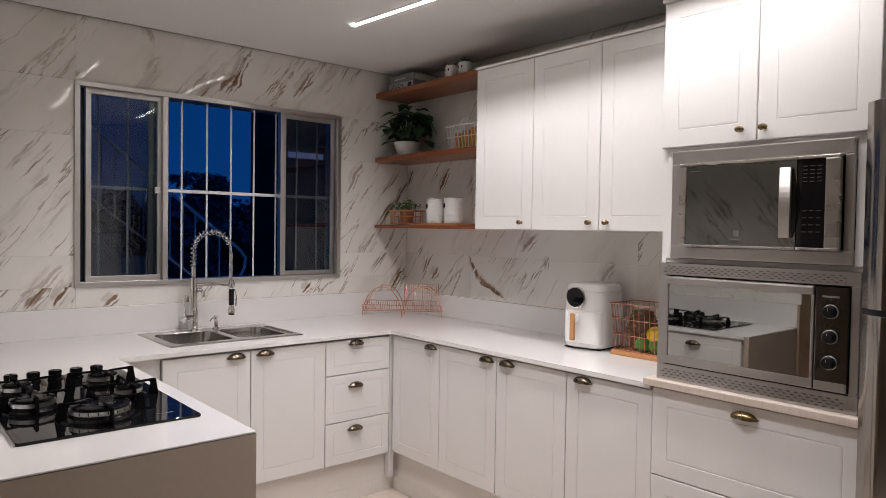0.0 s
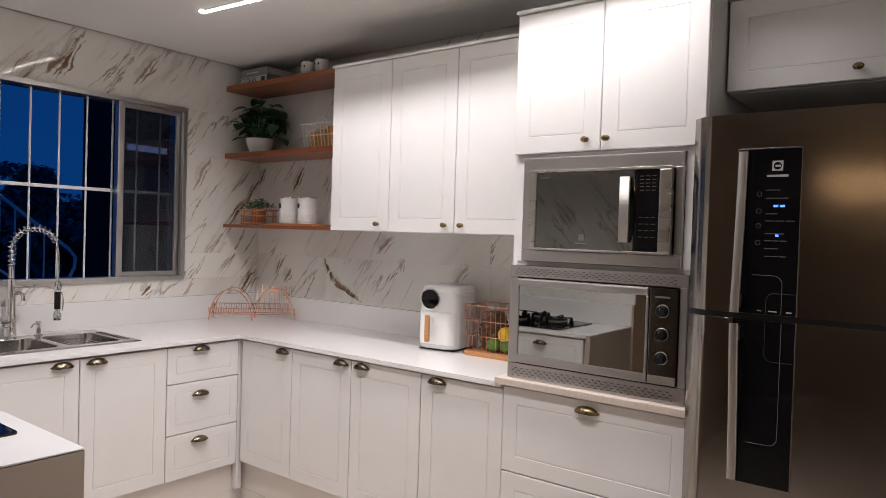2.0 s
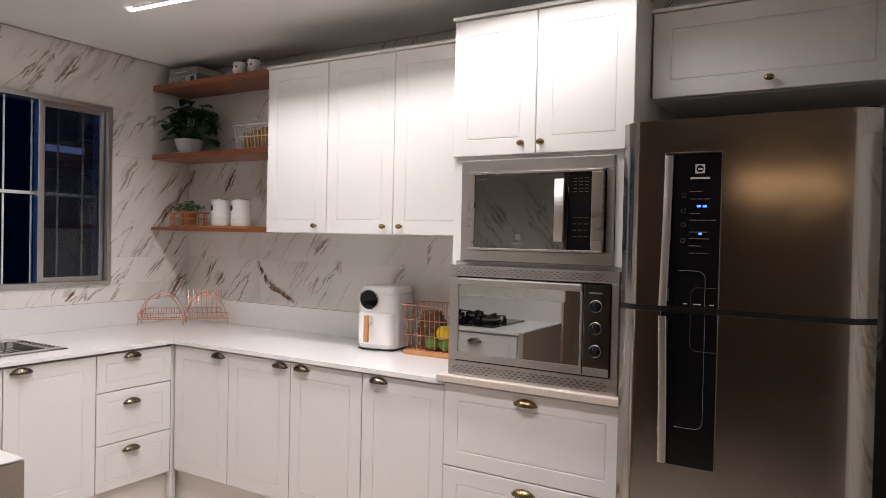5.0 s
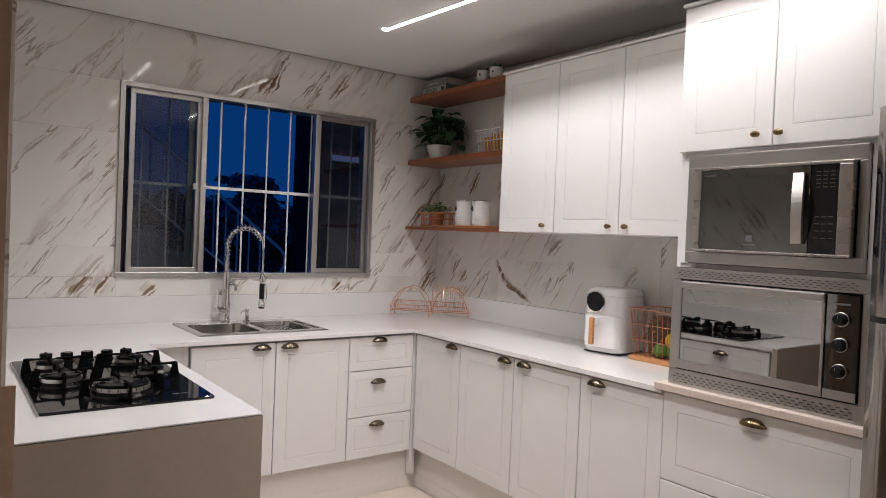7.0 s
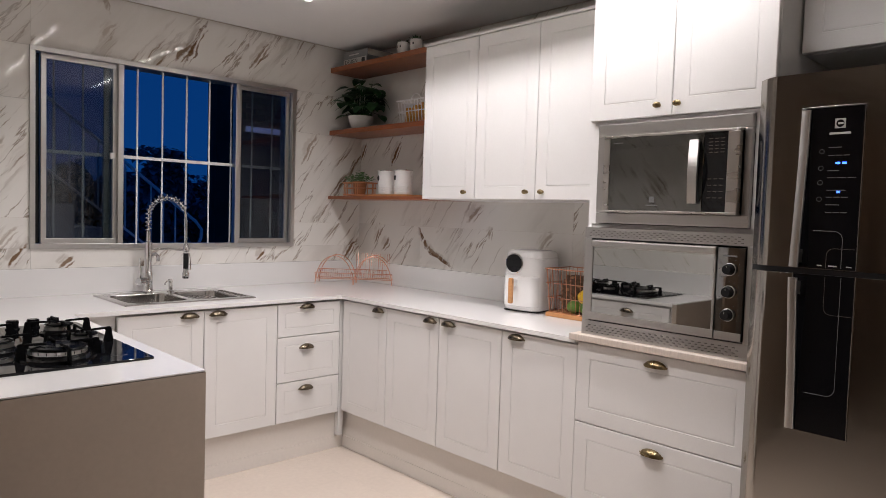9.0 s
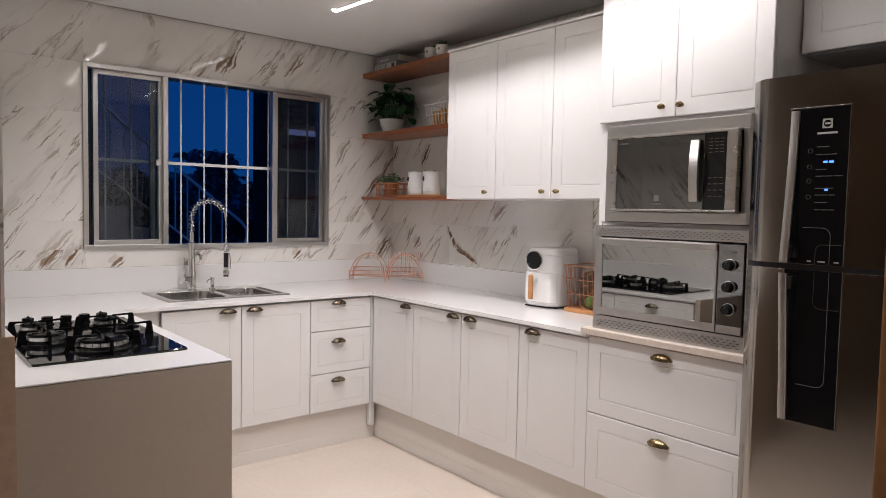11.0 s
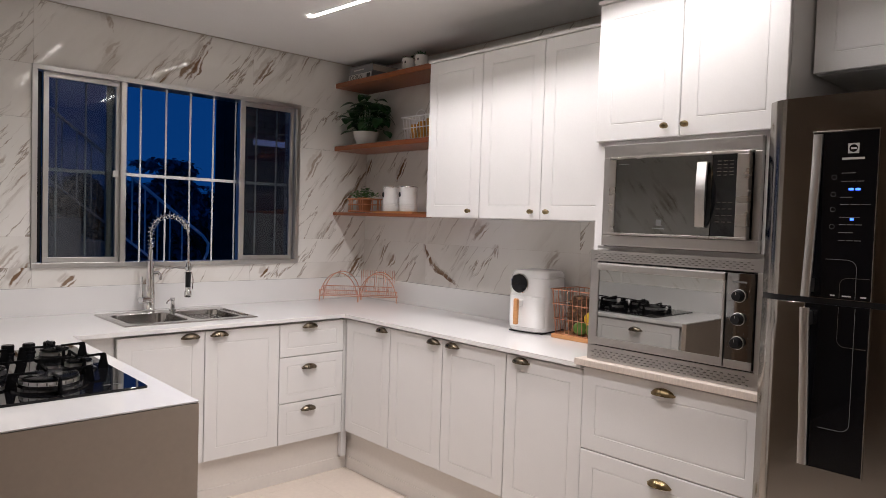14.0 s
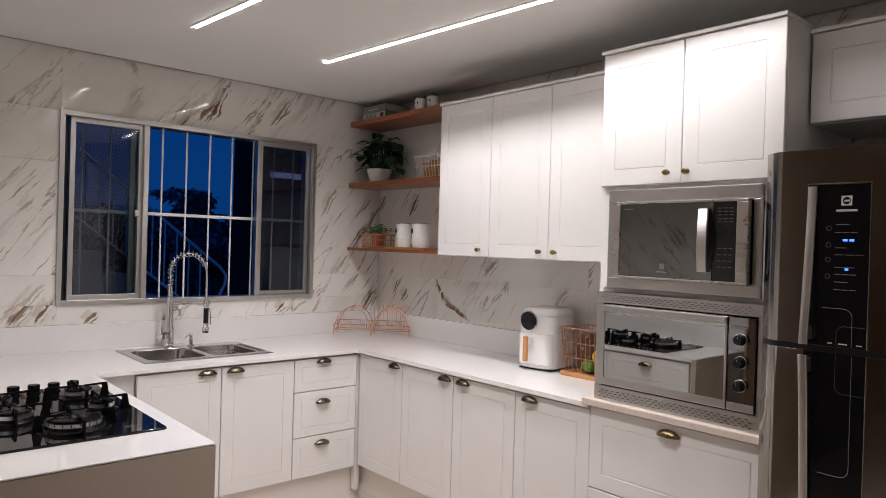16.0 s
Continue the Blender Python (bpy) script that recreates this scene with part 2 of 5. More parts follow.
BRONZE = mat("antique_bronze", (0.18, 0.145, 0.105), 0.26, 1.0, var=0.2, scale=40)
BRASS = mat("aged_brass", (0.24, 0.18, 0.095), 0.28, 1.0, var=0.2, scale=40)
COPPER = mat("copper_wire", (0.86, 0.50, 0.38), 0.22, 1.0, var=0.06)
ROSE = mat("dull_copper_wire", (0.74, 0.36, 0.20), 0.34, 1.0, var=0.08)
BLACKG = mat("black_glass", (0.005, 0.005, 0.006), 0.035, var=0.05, spec=0.34)
OVENGL = mat("mirrored_oven_glass", (0.40, 0.40, 0.39), 0.02, 1.0, var=0.02)
MWGL = mat("dark_mirror_glass", (0.155, 0.155, 0.15), 0.03, 1.0, var=0.02)
BASKET = mat("dark_copper_wire", (0.50, 0.24, 0.15), 0.32, 1.0, var=0.08)
IRON = mat("cast_iron", (0.006, 0.006, 0.0065), 0.5, spec=0.02, var=0.15, scale=30, bump=0.25, bump_scale=120)
ENAMELB = mat("black_enamel", (0.004, 0.004, 0.0045), 0.2, var=0.1, spec=0.1)
BLACKP = mat("black_plastic", (0.009, 0.009, 0.010), 0.34, var=0.1, spec=0.3)
# near-black colour that stands for missing light
SHADOW = mat("unlit_black", (0.01, 0.01, 0.01), 0.9)
WALNUT = mat("red_brown_wood", (0.27, 0.085, 0.032), 0.32, var=0.24, scale=5, bump=0.08, bump_scale=26, stretch=(14, 1, 14))
OAK = mat("honey_wood", (0.50, 0.24, 0.095), 0.42, var=0.2, scale=6, bump=0.06, bump_scale=26, stretch=(12, 1, 12))
SLAB = mat("pale_wood_slab", (0.60, 0.52, 0.455), 0.45, var=0.14, scale=9, bump=0.05, bump_scale=34, stretch=(2, 22, 2))
PLASTIC = mat("white_plastic", (0.82, 0.81, 0.80), 0.22, var=0.015, coat=0.2)
CERAMIC = mat("white_ceramic", (0.78, 0.76, 0.73), 0.24, var=0.03)
ENAMEL = mat("white_enamel_tin", (0.80, 0.79, 0.78), 0.3, var=0.03)
LEAF = mat("pothos_leaf", (0.020, 0.075, 0.020), 0.36, var=0.5, scale=20, island=0.5)
HERB = mat("herb_leaf", (0.05, 0.16, 0.03), 0.45, var=0.4, scale=30, island=0.5)
SUCC = mat("succulent_leaf", (0.05, 0.11, 0.06), 0.5, var=0.3, scale=30, island=0.4)
SOIL = mat("potting_soil", (0.03, 0.02, 0.013), 0.95, var=0.4, scale=40, bump=0.6)
TERRA = mat("copper_tin_pot", (0.50, 0.20, 0.09), 0.35, 0.6, var=0.1)
PINETIP = mat("pineapple_eye", (0.26, 0.135, 0.06), 0.6, var=0.4, scale=50, bump=0.4, island=0.4)
PINE = mat("pineapple_skin", (0.10, 0.05, 0.024), 0.65, var=0.5, scale=50, bump=0.5, island=0.5)
LEMON = mat("yellow_peel", (0.72, 0.47, 0.02), 0.38, var=0.12, scale=14, bump=0.15, bump_scale=160)
LIME = mat("green_peel", (0.10, 0.20, 0.03), 0.40, var=0.25, scale=14, bump=0.15, bump_scale=160)
STRAW = mat("yellow_packet", (0.62, 0.30, 0.05), 0.55, var=0.3, scale=18)
BOOKG = mat("grey_book_cloth", (0.24, 0.25, 0.25), 0.6, var=0.1, scale=20)
BOOKW = mat("pale_book_spine", (0.58, 0.57, 0.55), 0.5, var=0.06)
PAPER = mat("book_pages", (0.62, 0.58, 0.50), 0.8, var=0.1, scale=80)
INK = mat("dark_print", (0.03, 0.03, 0.03), 0.5)
PALEINK = mat("pale_print", (0.12, 0.12, 0.12), 0.4)
SILVER = mat("silver_print", (0.42, 0.41, 0.40), 0.4)
# dark grey that stands for the shade seen through the vent slots
VENTSHADE = mat("vent_slot_shade", (0.15, 0.14, 0.13), 0.6)
KEYINK = mat("dim_key_print", (0.085, 0.07, 0.055), 0.4)
BARP = mat("white_bar_paint", (0.80, 0.79, 0.78), 0.4, var=0.05)
RAILP = mat("grey_rail_paint", (0.66, 0.67, 0.68), 0.5, var=0.1)
BURNRING = mat("bare_burner_metal", (0.60, 0.59, 0.57), 0.30, 1.0, var=0.08, scale=60)
GLASS = glass_mat("window_glass", (0.44, 0.50, 0.52), 2.0)
LEDGLOW = glow_mat("led_diffuser", (1.0, 0.97, 0.93), 14.0)
WARMGLOW = glow_mat("warm_diffuser", (1.0, 0.62, 0.33), 1.0)
BLUELED = glow_mat("blue_display", (0.05, 0.16, 1.0), 3.0)
FARGLOW = glow_mat("far_lit_window", (0.34, 0.36, 0.72), 0.55)
CONCRETE = mat("outdoor_concrete", (0.42, 0.42, 0.41), 0.85, var=0.15, scale=4, bump=0.3)
# leaf colour lifted and blued: the dusk haze is put into it
HAZELEAF = mat("dusk_hazed_foliage", (0.13, 0.20, 0.28), 0.8, var=0.4, island=0.4)
BARK = mat("bark", (0.07, 0.05, 0.035), 0.9, var=0.3, bump=0.5)
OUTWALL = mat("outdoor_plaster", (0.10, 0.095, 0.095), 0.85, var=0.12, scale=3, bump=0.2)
OUTBRICK = mat("outdoor_brick", (0.34, 0.14, 0.11), 0.85, var=0.25, scale=10, bump=0.3, island=0.6)
EARTH = mat("ground_earth", (0.10, 0.09, 0.07), 0.95, var=0.3, scale=2, bump=0.4)

# ---- builders ----
NORTH = Matrix(((1, 0, 0, 0), (0, 0, -1, 0), (0, 1, 0, 0), (0, 0, 0, 1)))   # u right, v up, d out of the window wall
EAST = Matrix(((0, 0, -1, 0), (-1, 0, 0, 0), (0, 1, 0, 0), (0, 0, 0, 1)))   # u = -y, v = z, d = -x
ORIGIN = {}


def thing(name, at, label, category, group="", kind=""):
    ob = new(name)
    ob.empty_display_size = 0.05
    ob.location = at
    ORIGIN[ob.name] = Vector(at)
    return tagged(ob, label, category, group, kind)


def part(name, bm, material, parent=None, label="", smooth=False, at=None):
    """One mesh object from a bmesh in world metres, under a thing or a part."""
    base = ORIGIN[parent.name] if parent else Vector(at or (0, 0, 0))
    me = bpy.data.meshes.new(name)
    bm.normal_update()
    bm.to_mesh(me)
    bm.free()
    me.transform(Matrix.Translation(-base))
    me.materials.append(material)
    if smooth:
        me.polygons.foreach_set("use_smooth", [True] * len(me.polygons))
        me.set_sharp_from_angle(angle=radians(40))
    ob = new(name, me)
    if parent:
        ob.parent = parent
    else:
        ob.location = base
    ORIGIN[ob.name] = base.copy()
    if label:
        tagged(ob, label)
    return ob


def box(bm, x0, y0, z0, x1, y1, z1, bevel=0.0, seg=2):
    t = bmesh.new()
    bmesh.ops.create_cube(t, size=1)
    for v in t.verts:
        v.co = Vector(((x0 + x1) / 2 + v.co.x * (x1 - x0), (y0 + y1) / 2 + v.co.y * (y1 - y0), (z0 + z1) / 2 + v.co.z * (z1 - z0)))
    bmesh.ops.recalc_face_normals(t, faces=t.faces)
    if bevel:
        bmesh.ops.bevel(t, geom=t.edges[:], offset=bevel, segments=seg, profile=0.6, affect="EDGES")
    return join(bm, t)


def join(bm, t, m=None):
    if m is not None:
        t.transform(m)
        if m.to_3x3().determinant() < 0:
            bmesh.ops.reverse_faces(t, faces=t.faces)
    me = bpy.data.meshes.new("tmp")
    t.to_mesh(me)
    t.free()
    bm.from_mesh(me)
    bpy.data.meshes.remove(me)
    return bm


def boxed(x0, y0, z0, x1, y1, z1, bevel=0.0, m=None):
    bm = box(bmesh.new(), x0, y0, z0, x1, y1, z1, bevel)
    if m is not None:
        bm.transform(m)
    return bm


def lathe(bm, profile, seg=24, at=(0, 0, 0), axis=None):
    """Turn (radius, height) pairs round z; axis: a matrix laid over it."""
    t = bmesh.new()
    rings = []
    for r, h in profile:
        if r < 1e-6:
            rings.append([t.verts.new((0, 0, h))])
        else:
            rings.append([t.verts.new((r * math.cos(2 * math.pi * i / seg), r * math.sin(2 * math.pi * i / seg), h)) for i in range(seg)])
    for a, b in zip(rings, rings[1:]):
        for i in range(seg):
            j = (i + 1) % seg
            if len(a) == 1 and len(b) == 1:
                continue
            if len(a) == 1:
                t.faces.new((a[0], b[j], b[i]))
            elif len(b) == 1:
                t.faces.new((a[i], a[j], b[0]))
            else:
                t.faces.new((a[i], a[j], b[j], b[i]))
    bmesh.ops.recalc_face_normals(t, faces=t.faces)
    m = Matrix.Translation(at)
    if axis is not None:
        m = m @ axis
    return join(bm, t, m)


def tube(bm, points, radius, seg=8, closed=False, radii=None):
    """A round wire along points."""
    pts = [Vector(p) for p in points]
    n = len(pts)
    t = bmesh.new()
    rings = []
    up = Vector((0.123, 0.456, 0.88)).normalized()
    for i, p in enumerate(pts):
        a = pts[(i - 1) % n] if closed or i > 0 else p
        b = pts[(i + 1) % n] if closed or i < n - 1 else p
        d = (b - a).normalized()
        side = d.cross(up)
        if side.length < 1e-3:
            side = d.cross(Vector((1, 0, 0)))
        side.normalize()
        up = side.cross(d).normalized()
        r = radii[i] if radii else radius
        rings.append([t.verts.new(p + r * (math.cos(2 * math.pi * k / seg) * side + math.sin(2 * math.pi * k / seg) * up)) for k in range(seg)])
    for i in range(n if closed else n - 1):
        a, b = rings[i], rings[(i + 1) % n]
        for k in range(seg):
            j = (k + 1) % seg
            t.faces.new((a[k], a[j], b[j], b[k]))
    if not closed:
        t.faces.new(rings[0][::-1])
        t.faces.new(rings[-1])
    bmesh.ops.recalc_face_normals(t, faces=t.faces)
    return join(bm, t)


def arc(c, rx, ry, a0, a1, n, u, v):
    c, u, v = Vector(c), Vector(u), Vector(v)
    return [c + rx * math.cos(radians(a0 + (a1 - a0) * i / n)) * u + ry * math.sin(radians(a0 + (a1 - a0) * i / n)) * v for i in range(n + 1)]


def ball(bm, at, sx, sy, sz, seg=16, rings=10, m=None):
    t = bmesh.new()
    bmesh.ops.create_uvsphere(t, u_segments=seg, v_segments=rings, radius=1)
    mm = Matrix.Translation(at) @ (m or Matrix()) @ Matrix.Diagonal((sx, sy, sz, 1))
    return join(bm, t, mm)


def routed_panel(u0, v0, u1, v1, d0, thick, inset, m, groove=0.0042, deep=0.0022):
    """A door or drawer front with a routed line set in from its edge; its face stands at d0."""
    bm = bmesh.new()

    def ring(i, d):
        return [bm.verts.new((u, v, d)) for u, v in ((u0 + i, v0 + i), (u1 - i, v0 + i), (u1 - i, v1 - i), (u0 + i, v1 - i))]
    rings = [ring(0, d0 - thick), ring(0, d0 - 0.0025), ring(0.0025, d0)]
    if inset:
        rings += [ring(inset, d0), ring(inset + groove * 0.4, d0 - deep), ring(inset + groove * 0.7, d0 - deep), ring(inset + groove, d0 - 0.0006), ring(inset + groove + 0.006, d0)]
    bm.faces.new(rings[0][::-1])
    for a, b in zip(rings, rings[1:]):
        for i in range(4):
            j = (i + 1) % 4
            bm.faces.new((a[i], a[j], b[j], b[i]))
    bm.faces.new(rings[-1])
    bm.transform(m)
    return bm


def cup_pull(u, v, d, m, w=0.045):
    """A half-dome cup pull with a flat back plate; v is its middle."""
    bm = bmesh.new()
    n, k = 16, 6
    rows = []
    for i in range(k + 1):
        t = (math.pi / 2) * i / k
        row = []
        for j in range(n + 1):
            s = math.pi * j / n
            x, y, z = -math.cos(s) * w, math.sin(s) * 0.024 * math.cos(t), math.sin(s) * math.sin(t) * 0.025
            row.append(bm.verts.new((u + x, v - 0.012 + z, d + max(y, 0.0) + 0.002)))
        rows.append(row)
    for a, b in zip(rows, rows[1:]):
        for j in range(n):
            bm.faces.new((a[j], a[j + 1], b[j + 1], b[j]))
    bmesh.ops.remove_doubles(bm, verts=bm.verts, dist=1e-5)
    bmesh.ops.recalc_face_normals(bm, faces=bm.faces)
    bmesh.ops.solidify(bm, geom=bm.faces[:], thickness=-0.0018)
    box(bm, u - w - 0.004, v - 0.010, d, u + w + 0.004, v - 0.004, d + 0.003, 0.001)
    bm.transform(m)
    return bm


def oval_knob(u, v, d, m):
    bm = bmesh.new()
    lathe(bm, ((0.008, 0), (0.0055, 0.004), (0.0055, 0.013)), 14, (u, v, d))
    ball(bm, (u, v, d + 0.018), 0.0165, 0.0115, 0.008, 16, 10)
    bm.transform(m)
    return bm

# ---- structure ----
WEST = Matrix(((0, 0, 1, 0), (1, 0, 0, 0), (0, 1, 0, 0), (0, 0, 0, 1)))    # u = y, v = z, d = x
WX0, WX1, WZ0, WZ1 = -2.09, -0.552, 1.168, 2.197


def structure(name, bm, material, label):
    return tagged(part(name, bm, material, None, label), category="", kind="structure")


bm = bmesh.new()
box(bm, -2.90, 0.009, 0, WX0, 0.16, CEIL + 0.03)
box(bm, WX1, 0.009, 0, 0.16, 0.16, CEIL + 0.03)
box(bm, WX0, 0.009, 0, WX1, 0.16, WZ0)
box(bm, WX0, 0.009, WZ1, WX1, 0.16, CEIL + 0.03)
wall_north = structure("wall_north", bm, GROUT, "kitchen wall clad in veined marble tiles round a window")
wall_east = structure("wall_east", boxed(0.009, -4.0, 0, 0.16, 0.009, CEIL + 0.03), GROUT, "kitchen wall clad in veined marble tiles behind cabinets")
bw = box(bmesh.new(), -2.90, -2.062, 0, -2.729, 0.009, CEIL)
box(bw, -2.729, -2.062, 0, -2.699, -2.048, 1.062)
wall_west = structure("wall_west", bw, JAMB, "short wall with a rough brown rendered end")
wall_partition = structure("wall_partition", boxed(-1.778, -3.99, 0, 0.009, -3.884, CEIL), GROUT, "partition wall beside the fridge, faced in pale tile")
wall_brick = structure("wall_brick", boxed(-1.778, -7.0, 0, -1.60, -3.99, CEIL), ROUGH, "dining side wall faced with stacked brown brick slips")
structure("wall_dining_north", boxed(-6.15, -2.062, 0, -2.90, -1.91, CEIL), BEIGE, "plain beige painted wall")
structure("wall_dining_west", boxed(-6.15, -7.0, 0, -6.0, -2.062, CEIL), BEIGE, "plain beige painted wall")
structure("wall_dining_south", boxed(-6.15, -7.15, 0, -1.60, -7.0, CEIL), BEIGE, "plain beige painted wall")
bm = bmesh.new()
box(bm, -6.15, -7.15, CEIL, -0.018, -0.018, CEIL + 0.03)
box(bm, -6.15, -7.15, CEIL + 0.03, 0.16, 0.16, CEIL + 0.1)
structure("ceiling", bm, CEILING, "flat white painted plaster ceiling")
floor = structure("floor", boxed(-6.15, -7.15, -0.1, 0.16, 0.16, -0.004), GROUT, "floor of large glossy cream porcelain tiles")


def wall_tiles(parent, m, u0, u1, v0, v1, ulines, vlines, hole=None, strokes=()):
    """Marble tiles, 8 mm thick with fine joints, clipped round a window."""
    us = [u0] + [u for u in ulines if u0 + 0.02 < u < u1 - 0.02] + [u1]
    vs = [v0] + [v for v in vlines if v0 + 0.02 < v < v1 - 0.02] + [v1]
    for a, b in zip(us, us[1:]):
        for c, d in zip(vs, vs[1:]):
            rects = [(a, c, b, d)]
            if hole and a < hole[2] and b > hole[0] and c < hole[3] and d > hole[1]:
                rects = []
                if c < hole[1]:
                    rects.append((a, c, b, hole[1]))
                if d > hole[3]:
                    rects.append((a, hole[3], b, d))
                lo, hi = max(c, hole[1]), min(d, hole[3])
                if a < hole[0]:
                    rects.append((a, lo, hole[0], hi))
                if b > hole[2]:
                    rects.append((hole[2], lo, b, hi))
            for (e, f, g, h) in rects:
                t = bmesh.new()
                box(t, e + 0.0003, f + 0.0003, 0, g - 0.0003, h - 0.0003, 0.009, 0.0003, 1)
                me = bpy.data.meshes.new("tile")
                base = Vector(((e + g) / 2, (f + h) / 2, 0))
                t.transform(Matrix.Translation(-base))
                t.to_mesh(me)
                t.free()
                near = tuple((p - base.x, q - base.y, s - base.x, w - base.y, k) for p, q, s, w, k in strokes if min(p, s) < g and max(p, s) > e and min(q, w) < h and max(q, w) > f)
                me.materials.append(marble_mat(near) if near else MARBLE)
                ob = new("tile", me)
                ob.matrix_world = m @ Matrix.Translation(base)
                ob.parent = parent
    return parent


VL = (1.325, 1.925)
# bold veins: start and end on the wall, darkness
VEINS_N = ((-1.156, 2.514, -1.298, 2.233, 1.0), (-1.231, 2.373, -1.360, 2.238, 0.6), (-0.734, 2.479, -0.882, 2.291, 0.5), (-1.747, 2.525, -1.721, 2.454, 0.2),
           (-2.101, 1.200, -2.188, 1.062, 0.7), (-2.229, 1.160, -2.309, 1.063, 0.5), (-2.129, 1.283, -2.334, 1.121, 0.2), (-0.366, 1.932, -0.494, 1.710, 0.3),
           (-1.893, 1.132, -1.953, 1.058, 0.6), (-0.745, 1.141, -0.817, 1.081, 0.8), (-1.674, 2.405, -1.762, 2.279, 0.1), (-2.199, 1.728, -2.265, 1.652, 0.2),
           (-0.015, 1.225, -0.135, 1.062, 0.7))
VEINS_E = ((0.641, 1.318, 0.732, 1.176, 0.9), (0.720, 1.183, 0.969, 1.083, 0.9), (0.685, 1.228, 0.874, 1.127, 0.5), (0.246, 1.331, 0.175, 1.183, 0.5),
           (0.352, 1.251, 0.274, 1.151, 0.5), (1.207, 1.475, 1.082, 1.360, 0.4), (0.445, 1.891, 0.342, 1.731, 0.8), (0.06, 1.90, 0.01, 1.773, 0.6),
           (1.736, 1.334, 1.639, 1.219, 0.2), (1.295, 1.338, 1.275, 1.270, 0.3))
wall_tiles(wall_north, Matrix.Translation((0, 0.009, 0)) @ NORTH, -2.72, 0.0, 1.062, CEIL, (-2.085, -0.885), VL, (WX0, WZ0, WX1, WZ1), VEINS_N)
wall_tiles(wall_east, Matrix.Translation((0.009, 0, 0)) @ EAST, 0.0, 3.85, 1.062, CEIL, (0.665, 1.865, 3.065), VL, None, VEINS_E)
wall_tiles(wall_west, Matrix.Translation((-2.729, 0, 0)) @ WEST, -2.06, -0.001, 1.062, CEIL, (-1.2,), VL)
PARTM = Matrix(((-1, 0, 0, 0), (0, 0, 1, -3.884), (0, 1, 0, 0), (0, 0, 0, 1)))
part("pier", boxed(-1.7765, -3.8748, 0, -1.50, -3.8335, CEIL - 0.001, 0.0008), MARBLE, wall_partition, "tiled end pier")
wall_tiles(wall_partition, PARTM, 0.0, 1.776, 0.0, CEIL, (0.6, 1.2), (0.6, 1.2, 1.8))

lampbar = thing("wall_light", (-5.98, -3.35, 2.06), "long warm wall light on the plain beige wall", "wall light")
part("backplate", boxed(-5.9995, -4.02, 2.02, -5.96, -2.68, 2.10, 0.004), BARP, lampbar)
part("diffuser", boxed(-5.9598, -4.00, 2.03, -5.92, -2.70, 2.09, 0.008), WARMGLOW, lampbar, "glowing warm diffuser")

# window
window = thing("window_1", (-1.32, 0.05, WZ0), "aluminium sliding window with white outer bars, its middle open to the dusk", "window", kind="structure")


def rim(u0, v0, u1, v1, w, d0, d1, bevel=0.002):
    t = bmesh.new()
    box(t, u0, v0, d0, u1, v0 + w, d1, bevel)
    box(t, u0, v1 - w, d0, u1, v1, d1, bevel)
    box(t, u0, v0 + w, d0, u0 + w, v1 - w, d1, bevel)
    box(t, u1 - w, v0 + w, d0, u1, v1 - w, d1, bevel)
    t.transform(NORTH)
    return t


part("window_frame", rim(WX0 - 0.003, WZ0 - 0.003, WX1 + 0.003, WZ1 + 0.003, 0.026, -0.012, 0.016), ALU, window)
part("window_reveal", rim(WX0 + 0.001, WZ0 + 0.001, WX1 - 0.001, WZ1 - 0.001, 0.016, -0.15, -0.0125), ALU, window)
for u0, u1, d in ((-2.035, -1.655, -0.034), (-0.945, -0.575, -0.034)):
    sash = part("sash", rim(u0, WZ0 + 0.022, u1, WZ1 - 0.022, 0.027, d - 0.012, d + 0.012), ALU, window)
    pane = part("pane", boxed(u0 + 0.03, WZ0 + 0.05, d - 0.003, u1 - 0.03, WZ1 - 0.05, d + 0.003, 0, NORTH), GLASS, sash, "dim reflecting glass")
    pane.visible_shadow = False
for u0, u1, d in ((-1.663, -1.632, -0.012), (-0.968, -0.939, -0.012)):
    part("mullion", boxed(u0, WZ0 + 0.022, d - 0.025, u1, WZ1 - 0.022, d + 0.018, 0.003, NORTH), ALU, window)
for u0, u1, d in ((-1.72, -1.69, -0.062), (-0.925, -0.905, -0.062)):
    part("stile_and_gap_shade", boxed(u0, WZ0 + 0.022, d - 0.01, u1, WZ1 - 0.022, d + 0.01, 0.002, NORTH), ALU, window)
# black strip put in for the dark gap between frame and sash
part("stile_and_gap_shade", boxed(-2.07, WZ0 + 0.022, -0.075, -2.034, WZ1 - 0.022, -0.052, 0.002, NORTH), BLACKP, window)
latch = bmesh.new()
box(latch, -1.70, 1.655, -0.022, -1.672, 1.69, -0.008, 0.003)
latch.transform(NORTH)
part("latch", latch, ALU, window)
bars = [-1.96 + 0.1435 * i for i in range(-0, 11)]
for u in bars:
    if u < WX1 - 0.02:
        part("bar", tube(bmesh.new(), ((u, 0.085, WZ0 + 0.015), (u, 0.085, WZ1 - 0.015)), 0.0055, 8), BARP, window)
part("cross_bar", boxed(WX0 + 0.015, 1.668, -0.094, WX1 - 0.015, 1.686, -0.076, 0.002, NORTH), BARP, window)

